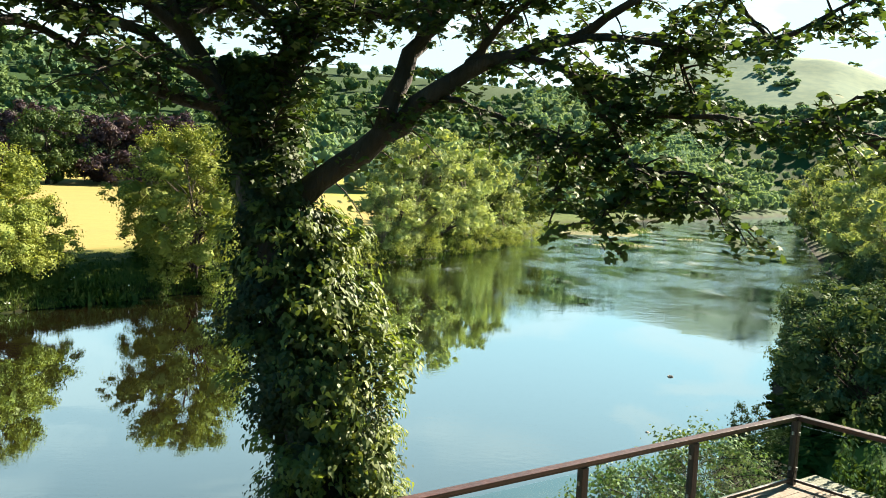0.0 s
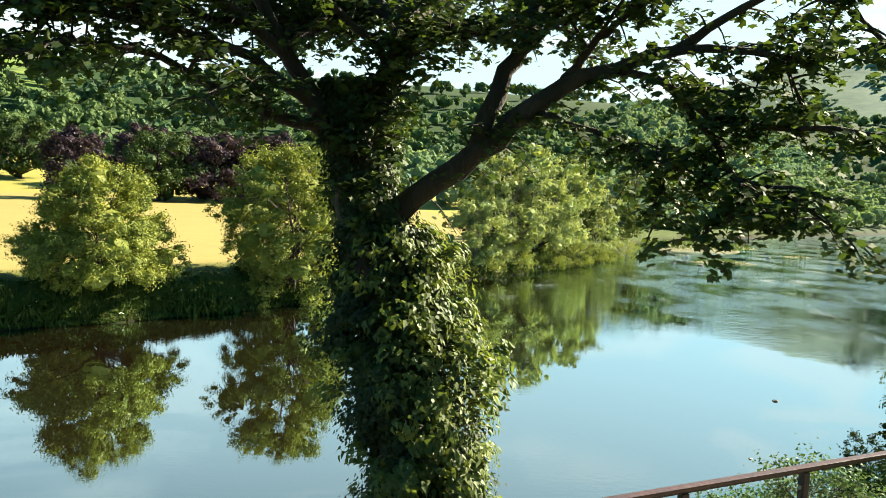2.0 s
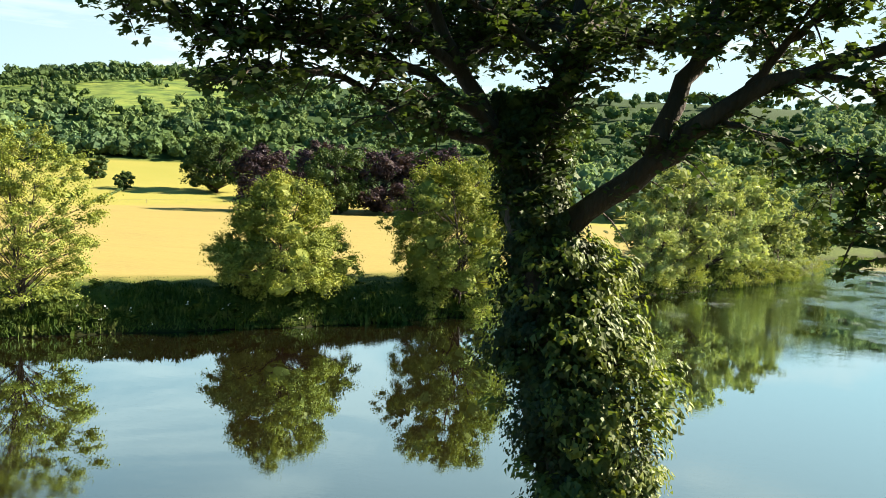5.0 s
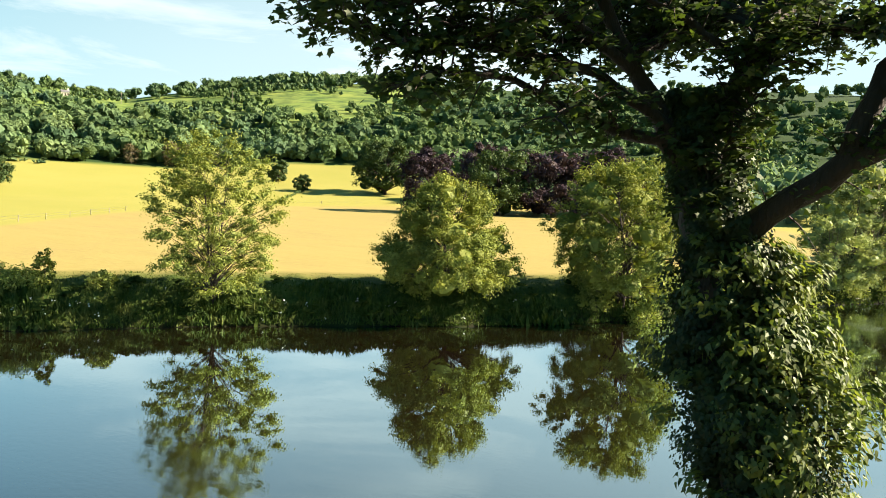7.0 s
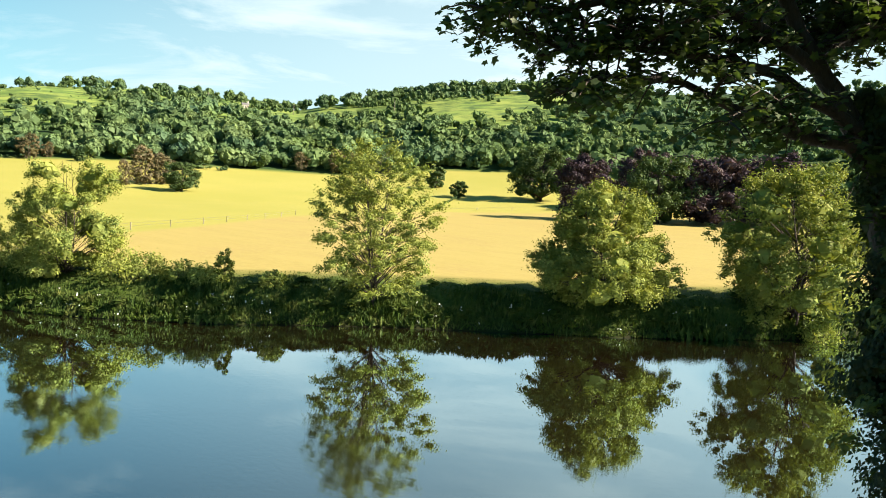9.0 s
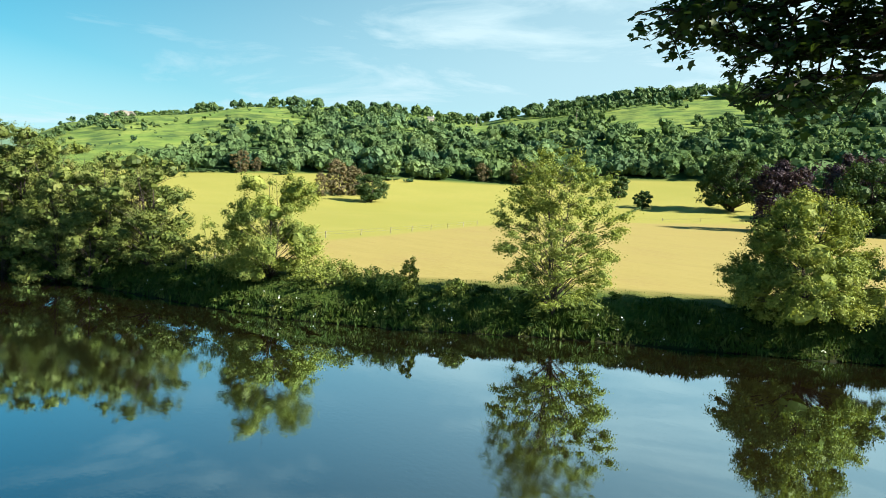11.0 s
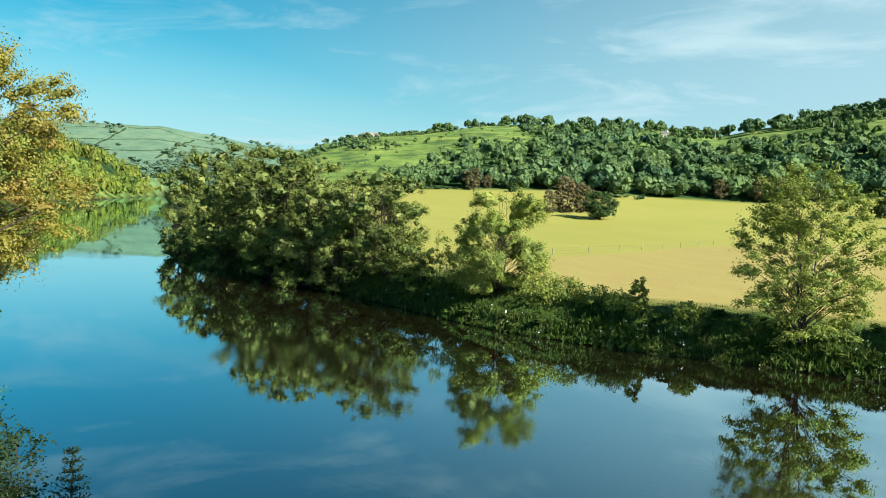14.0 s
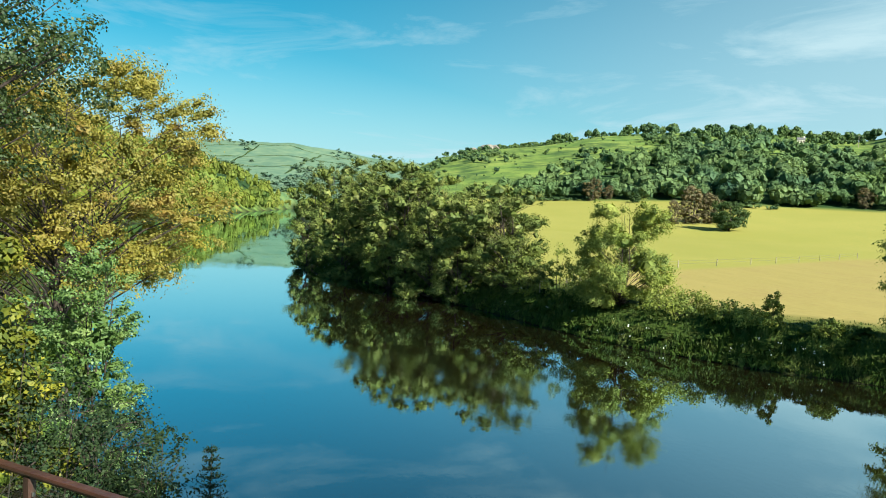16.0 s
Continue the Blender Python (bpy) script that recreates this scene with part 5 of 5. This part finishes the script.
def terrace():
    floor = thing("terrace_deck", "grey timber terrace above the river", "decking", (0, 0, 0), kind="structure")
    # boards run along the river front
    a, b = Vector((*CORNERS[1], 0)), Vector((*CORNERS[2], 0))
    way = (b - a).normalized()
    inn = Vector((way.y, -way.x, 0))
    turn = math.degrees(math.atan2(way.y, way.x))
    bm = box(bmesh.new(), (10.6, 0.14, 0.028), Matrix(), 0.004)
    me = bpy.data.meshes.new("board")
    bm.to_mesh(me)
    bm.free()
    me.materials.append(DECK)
    for i in range(34):
        mid = a + way * 5.25 + inn * (0.02 + 0.147 * i)
        ob = new("board", me)
        ob.parent = floor
        ob.matrix_basis = pose(mid.x, mid.y, DECK_Z - 0.014, 0, 0, turn)
    c0, c1 = Vector((*CORNERS[0], 0)), Vector((*CORNERS[1], 0))
    way2 = (c1 - c0).normalized()
    inn2 = Vector((way2.y, -way2.x, 0))
    bm = box(bmesh.new(), (13.0, 0.14, 0.028), Matrix(), 0.004)
    me2 = bpy.data.meshes.new("board")
    bm.to_mesh(me2)
    bm.free()
    me2.materials.append(DECK)
    for i in range(20):
        mid = c0 + way2 * 6.3 + inn2 * (0.02 + 0.147 * i)
        ob = new("board", me2)
        ob.parent = floor
        ob.matrix_basis = pose(mid.x, mid.y, DECK_Z - 0.044, 0, 0, math.degrees(math.atan2(way2.y, way2.x)))
    bm = bmesh.new()
    for p, q in ((a, b), (c0, c1), (b, Vector((*CORNERS[3], 0)))):
        m = (p + q) / 2
        w = (q - p).normalized()
        box(bm, ((q - p).length - 0.12, 0.05, 0.20), pose(m.x, m.y, DECK_Z - 0.17, 0, 0, math.degrees(math.atan2(w.y, w.x))))
        k = int((q - p).length / 2.6)
        for j in range(k + 1):
            s = p + (q - p) * (0.06 + 0.88 * j / max(k, 1))
            zb = z_at(s.x, s.y) - 0.4
            box(bm, (0.12, 0.12, DECK_Z - 0.27 - zb), pose(s.x + inn.x * 0.2, s.y + inn.y * 0.2, (DECK_Z - 0.27 + zb) / 2))
    part("joists", bm, DARK_POST, floor, "dark bearers and stilts under the deck")


terrace()


def railing(p, q, posts, label):
    """A balustrade from p to q: dark posts, red-brown handrail, clear glass between."""
    p, q = Vector((*p, 0)), Vector((*q, 0))
    way, length = (q - p).normalized(), (q - p).length
    turn = math.degrees(math.atan2(way.y, way.x))
    ob = thing("glass_railing", label, "railing", (p.x, p.y, DECK_Z), "terrace railings", turn=turn)
    top = RAIL_Z - DECK_Z
    bm = box(bmesh.new(), (length + 0.09, 0.115, 0.042), pose(length / 2, 0, top - 0.021), 0.012)
    part("handrail", bm, RED_RAIL, ob, "varnished red-brown timber handrail")
    bm = box(bmesh.new(), (length, 0.05, 0.035), pose(length / 2, 0, top - 0.061))
    part("under_rail", bm, DARK_POST, ob)
    bm = box(bmesh.new(), (length, 0.045, 0.04), pose(length / 2, 0, 0.075), 0.006)
    part("bottom_rail", bm, DARK_POST, ob)
    at = [0.0] + list(posts) + [length]
    for s in at:
        bm = box(bmesh.new(), (0.095, 0.095, top - 0.08), pose(s, 0, (top - 0.08) / 2), 0.008)
        part("post", bm, DARK_POST, ob)
    for s0, s1 in zip(at[:-1], at[1:]):
        bm = box(bmesh.new(), (s1 - s0 - 0.12, 0.010, top - 0.24), pose((s0 + s1) / 2, 0, (top - 0.24) / 2 + 0.10))
        pane = part("pane", bm, GLASS, ob, "clear glass pane")
        pane.visible_shadow = False
        for s in (s0 + 0.055, s1 - 0.055):
            for z in (0.25, top - 0.27):
                bm = box(bmesh.new(), (0.035, 0.03, 0.05), pose(s, 0, z), 0.006)
                part("clamp", bm, STEEL, pane, "small steel glass clamp")
    return ob


railing(CORNERS[0], CORNERS[1], (2.2, 4.4, 6.6, 8.8, 11.0), "dark post railing with clear glass on the terrace")
railing(CORNERS[1], CORNERS[2], (1.75, 3.55, 5.65, 7.6), "dark post railing with clear glass and red handrail")
railing(CORNERS[2], CORNERS[3], (1.7,), "short end railing with clear glass")

# ---- shrubs below and beside the terrace ----
shrub("buddleia_bush", "light green leafy shrub behind the glass", (5.2, 13.6, 2.6), 1.25, 2.9, 0.075, 330, 101, SHRUB, ROUND, "shrubs under the terrace", IVY_SHAPE)
shrub("buddleia_bush", "leafy shrub growing up behind the glass", (3.4, 12.6, 2.6), 1.2, 2.6, 0.07, 300, 102, SHRUB, ROUND, "shrubs under the terrace", IVY_SHAPE)
shrub("buddleia_bush", "low shrub growing up behind the glass", (1.7, 11.8, 2.8), 0.7, 1.9, 0.065, 110, 103, SHRUB, ROUND, "shrubs under the terrace", IVY_SHAPE)
shrub("yew_bush", "dark upright yew at the water's edge", (8.3, 19.4, 1.0), 0.8, 3.5, 0.06, 320, 104, PRIVET, BROAD, spread=0.12, mass=0.26)
for x, y, tall, r, s in ((17.9, 33.4, 6.3, 2.9, 105), (16.6, 28.2, 6.2, 2.8, 106), (22.4, 41.0, 5.2, 2.6, 107), (27.6, 49, 4.5, 2.4, 109), (36, 58, 5.8, 3.0, 110), (22.5, 31.5, 7.2, 3.0, 114)):
    plant_tree("sallow_bush", "dark bushy sallow on the near bank", "shrub", (x, y, z_at(x, y) - 0.2), tree_parts(s, tall - z_at(x, y), r, 0.2, ROUND, 190, 60, 0.15, SALLOW, trunk=0.12, stems=4, lump=0.4, spread=0.10, core=0.3, lobes=16), 0, 1.0, "sallows of the near bank")


def spires(name, label, at, n, tall, seed, purple=False):
    """A patch of tall flower spikes with leafy stems."""
    rng = np.random.default_rng(seed)
    ob = thing(name, label, "plants", at, "plants by the railing")
    stems, pos, nor, way = [], [], [], []
    for _ in range(n):
        f = np.append(rng.normal(0, 0.45, 2), 0)
        h = tall * rng.uniform(0.6, 1.1)
        t = f + np.array([*rng.normal(0, 0.08, 2), h])
        stems.append((np.array([f, 0.5 * (f + t), t]), [0.010, 0.007, 0.003]))
        k = 46
        s = rng.uniform(0.05, 1.0, k)
        a = rng.uniform(0, 6.28, k)
        r = 0.10 * (1.05 - s) + 0.015
        pos.append(f + (t - f) * s[:, None] + np.stack([np.cos(a) * r, np.sin(a) * r, 0 * a], 1))
        nor.append(np.stack([np.cos(a), np.sin(a), np.full(k, 0.8)], 1))
        way.append(np.stack([np.cos(a), np.sin(a), np.full(k, 0.3)], 1))
    part("stems", mesh_of("stems", *tubes(stems, 4), GRASS), None, ob)
    pos, nor, way = np.vstack(pos), np.vstack(nor), np.vstack(way)
    part("foliage", cards("foliage", leaves(rng, pos, nor, 0.085, RHOMB, way), SHRUB), None, ob)
    return ob


spires("flower_spikes", "tall pale green flower spikes beside the railing", (6.5, 10.9, 5.0), 16, 1.9, 111)
spires("flower_spikes", "tall pale green flower spikes beside the railing", (7.4, 10.6, 5.0), 14, 1.7, 112)
shrub("leafy_plant", "low bright green plants by the railing", (6.9, 11.2, 5.0), 0.7, 0.9, 0.12, 46, 113, GRASS, ROUND)

# ---- downstream near bank ----
plant_tree("golden_tree", "sunlit golden-leaved lime on the near bank", "tree", spot(-110.6, 40), tree_parts(121, 16.6, 5.9, 6.6, (0.66, 0.95, 1.0, 1.0, 0.62), 430, 215, 0.135, GOLD, BARK, trunk=0.35, stems=3, lump=0.28, spread=0.090, flat=0.45, inner=0.3, hollow=0.2, core=0.28, lobes=46, solid=0))
plant_tree("golden_tree", "golden-leaved tree behind the first", "tree", spot(-116.0, 47), tree_parts(122, 17.5, 6.0, 3.0, ROUND, 240, 60, 0.21, GOLD, BARK, trunk=0.35, stems=2, spread=0.12, flat=0.5), 60)
plant_tree("ash_tree", "dark green ash overhanging from the slope", "tree", spot(-117.6, 27), tree_parts(123, 20.0, 4.2, 9.4, ROUND, 360, 110, 0.13, SYCAMORE, BARK, trunk=0.3), 30)
plant_tree("cypress_tree", "dense yellow-tipped cypress beside the terrace", "tree", (-13.5, -6.2, z_at(-13.5, -6.2) - 0.2), tree_parts(124, 9.4 - z_at(-13.5, -6.2), 1.35, 0.1, CONE, 230, 70, 0.14, CYPRESS, BARK, trunk=0.15, spread=0.13, lump=0.25, mass=0.2))
plant_tree("elder_bush", "bright green elder leaning over the water", "shrub", (-18.9, -6.7, z_at(-18.9, -6.7) - 0.2), tree_parts(125, 8.9 - z_at(-18.9, -6.7), 1.75, 0.3, TALL, 220, 160, 0.078, ELDER, trunk=0.12, stems=4, lump=0.45, flat=0.4, spread=0.11, hollow=0.3, mass=0.13))
for az, d, top, r, s in ((-114.0, 13.6, 7.3, 1.3, 126), (-110.5, 14.0, 6.9, 1.3, 127), (-107.2, 13.6, 6.35, 1.15, 129), (-104.4, 13.8, 6.0, 0.9, 130), (-112.0, 17.0, 6.4, 1.6, 131), (-107.0, 17.0, 5.6, 1.3, 132)):
    x, y, z = spot(az, d)
    shrub("privet_bush", "low shrub below the terrace, deep shade in its leaf colour", (x, y, z), r, top - z, 0.07, 190, s, PRIVET, ROUND, "shrubs under the terrace")
x, y, z = spot(-100.5, 13.6)


def spruce(at, tall, seed):
    """A slim young conifer: whorls of short boughs, set with needles."""
    rng = np.random.default_rng(seed)
    ob = thing("spruce_sapling", "slim dark young spruce below the terrace", "tree", at)
    wood, pos, way = [(np.array([(0, 0, -0.3), (0.02, 0, tall * 0.5), (0, 0, tall)]), [0.035, 0.022, 0.005])], [], []
    for z in np.arange(0.3, tall, 0.16):
        reach = 0.08 + 0.24 * (tall - z) ** 0.75
        for a in np.arange(6) * 1.047 + rng.uniform(0, 1):
            d = np.array([math.cos(a), math.sin(a), 0.35])
            l = reach * rng.uniform(0.75, 1.15)
            wood.append((np.array([(0, 0, z), d * l * 0.5 + [0, 0, z - 0.02], d * l + [0, 0, z]]), [0.008, 0.006, 0.002]))
            k = int(14 + 40 * l)
            f = rng.uniform(0.1, 1.0, k)[:, None]
            pos.append(np.array([0, 0, z]) + d * l * f + rng.normal(size=(k, 3)) * 0.022)
            way.append(np.tile(d, (k, 1)) + rng.normal(size=(k, 3)) * 0.55)
    pos, way = np.vstack(pos), np.vstack(way)
    part("trunk", mesh_of("trunk", *tubes(wood, 4), BARK), None, ob)
    part("crown", cards("crown", leaves(rng, pos, rng.normal(size=pos.shape) + np.array([0, 0, 0.6]), 0.062, RHOMB * np.array([0.6, 1]), way), PRIVET), None, ob)


spruce((x, y, z), 5.75 - z, 128)


# ---- farm things in the valley ----
def fence_line(points, gap, label):
    ob = thing("field_fence", label, "fence", (0, 0, 0), "field fences")
    bm = box(bmesh.new(), (0.10, 0.10, 1.2), pose(0, 0, 0.45), 0.015)
    me = bpy.data.meshes.new("post")
    bm.to_mesh(me)
    bm.free()
    me.materials.append(FENCE_WOOD)
    wires = []
    for p, q in zip(points[:-1], points[1:]):
        n = max(1, int(math.dist(p, q) / gap))
        row = []
        for i in range(n + 1):
            x, y = p[0] + (q[0] - p[0]) * i / n, p[1] + (q[1] - p[1]) * i / n
            z = z_at(x, y)
            post = new("post", me)
            post.parent = ob
            post.matrix_basis = pose(x, y, z, random.uniform(-4, 4), random.uniform(-4, 4), random.uniform(0, 90))
            row.append((x, y, z))
        for h in (0.55, 0.95):
            wires.append((np.array(row) + np.array([0, 0, h]), np.full(len(row), 0.012)))
    part("wires", mesh_of("wires", *tubes(wires, 3), STEEL), None, ob)


fence_line([polar(-70, 99), polar(-66.5, 112), polar(-61.6, 131), polar(-55, 172)], 7.5, "line of pale posts between hay and pasture")
fence_line([polar(-76.5, 73), polar(-74.5, 76), polar(-73, 82)], 2.0, "short pale rail fence near the clump")
fence_line([polar(-44, 228), polar(-36, 238), polar(-30, 246)], 9.0, "post fence along the hay field's top")


def hedge(points, tall, wide, label, seed):
    rng = np.random.default_rng(seed)
    rows = []
    for p, q in zip(points[:-1], points[1:]):
        n = max(2, int(math.dist(p, q) / (wide * 1.4)))
        for i in range(n):
            x, y = p[0] + (q[0] - p[0]) * i / n, p[1] + (q[1] - p[1]) * i / n
            rows.append((x, y, z_at(x, y), wide * rng.uniform(0.8, 1.2), tall * rng.uniform(0.7, 1.3)))
    ob = woodland("hedge", label, rows, WOOD, seed)
    return tagged(ob, category="hedge")


hedge([polar(-42.9, 258), polar(-45.0, 222)], 1.3, 0.9, "low hedge down the pasture", 201)
hedge([polar(-79, 350), polar(-73, 352)], 2.0, 1.6, "hedge at the top of the pasture", 202)
hedge([polar(-66, 346), polar(-60, 338)], 2.0, 1.6, "hedge along the pasture's top", 203)
for k in range(6):
    az = -110 + 4.6 * k
    hedge([polar(az, 1750 + 60 * (k % 3)), polar(az + 2.6, 2250)], 3.4, 4.0, "far hedge between fields", 210 + k)
for k, d in enumerate((1800, 2020, 2230)):
    hedge([polar(-106 + 2 * k, d), polar(-96, d + 80), polar(-88, d)], 3.4, 4.0, "far hedge between fields", 230 + k)


def house(at, turn, size, label, seed):
    ob = thing("farmhouse", label, "house", at, turn=turn)
    w, d, h = size
    part("wall", box(bmesh.new(), (w, d, h + 2), pose(0, 0, h / 2 - 1)), RENDER_WHITE, ob)
    bm = bmesh.new()
    prof = [(-d / 2 - 0.4, h - 0.1), (0, h + d * 0.42), (d / 2 + 0.4, h - 0.1)]
    ends = [[bm.verts.new((s * (w / 2 + 0.3), y, z)) for y, z in prof] for s in (-1, 1)]
    bm.faces.new(ends[0])
    bm.faces.new(reversed(ends[1]))
    for i in range(3):
        j = (i + 1) % 3
        bm.faces.new((ends[0][j], ends[0][i], ends[1][i], ends[1][j]))
    roof = part("roof", bm, SLATE, ob, "grey slate roof")
    part("chimney", box(bmesh.new(), (0.9, 0.7, 1.8), pose(w / 2 - 0.6, 0, h + d * 0.42 + 0.3)), RENDER_WHITE, roof)
    for i in range(3):
        for z in (1.3,):
            win = part("window", box(bmesh.new(), (1.1, 0.06, 1.3), pose(-w / 2 + w * (i + 0.5) / 3, -d / 2 - 0.035, z)), DARK_POST, ob, "dark window")
            part("sill", box(bmesh.new(), (1.3, 0.2, 0.1), pose(-w / 2 + w * (i + 0.5) / 3, -d / 2 - 0.10, z - 0.72)), RENDER_WHITE, win)
    return ob


hx, hy = polar(-58.9, 655)
house((hx, hy, z_at(hx, hy) + 0.6), 58.9 + 8, (5.6, 4.4, 2.8), "small cream farmhouse with slate roof on the hill", 1)


def crag():
    rng = np.random.default_rng(301)
    ob = thing("rocky_crag", "grey rock outcrop on the hilltop", "rocks", (0, 0, 0))
    for i in range(12):
        az, d = -81.2 + rng.normal(0, 0.45), 745 + rng.normal(0, 5)
        x, y = polar(az, d)
        bm = bmesh.new()
        bmesh.ops.create_icosphere(bm, subdivisions=2, radius=1.0)
        for v in bm.verts:
            k = 1 + 0.35 * noise.noise(v.co * 1.6 + Vector((i * 7.0, 0, 0)))
            v.co = Vector((v.co.x * k * 5, v.co.y * k * 3, v.co.z * k * 2.6))
        bmesh.ops.transform(bm, matrix=pose(x, y, z_at(x, y) + 1.5, 0, 0, rng.uniform(0, 180)) @ Matrix.Scale(rng.uniform(0.6, 1.5), 4), verts=bm.verts)
        part("boulder", bm, ROCK, ob)


crag()


def pole(az, d):
    x, y = polar(az, d)
    ob = thing("telegraph_pole", "wooden telegraph pole on the hillside", "pole", (x, y, z_at(x, y)), "telegraph poles")
    bm = bmesh.new()
    bmesh.ops.create_cone(bm, cap_ends=True, segments=8, radius1=0.22, radius2=0.16, depth=9.5, matrix=pose(0, 0, 4.2))
    part("shaft", bm, FENCE_WOOD, ob)
    part("crossarm", box(bmesh.new(), (2.2, 0.2, 0.2), pose(0, 0, 8.3, 0, 0, -az)), FENCE_WOOD, ob)


for az, d in ((-47.9, 600), (-55.4, 640), (-61.5, 690)):
    pole(az, d)


def stone(x, y, r, seed):
    bm = bmesh.new()
    bmesh.ops.create_icosphere(bm, subdivisions=2, radius=r)
    for v in bm.verts:
        v.co *= 1 + 0.3 * noise.noise(v.co * (1.3 / r) + Vector((seed * 3.0, 0, 0)))
        v.co.z *= 0.5
    me = bpy.data.meshes.new("river_stone")
    bm.to_mesh(me)
    bm.free()
    me.materials.append(ROCK)
    ob = tagged(new("river_stone", me), "dark stone breaking the water's surface", "stone", group="stones in the river")
    ob.location = (x, y, 0.0)


# the last, smallest stone stands in for a ripple mark on the water
for i, (x, y, r) in enumerate(((12.9, 40.2, 0.17), (28, 128, 0.45), (24, 131, 0.4), (60, 150, 0.45), (47, 156, 0.5), (30, 150, 0.4), (70, 172, 0.5), (9.0, 30.6, 0.09))):
    stone(x, y, r, i)
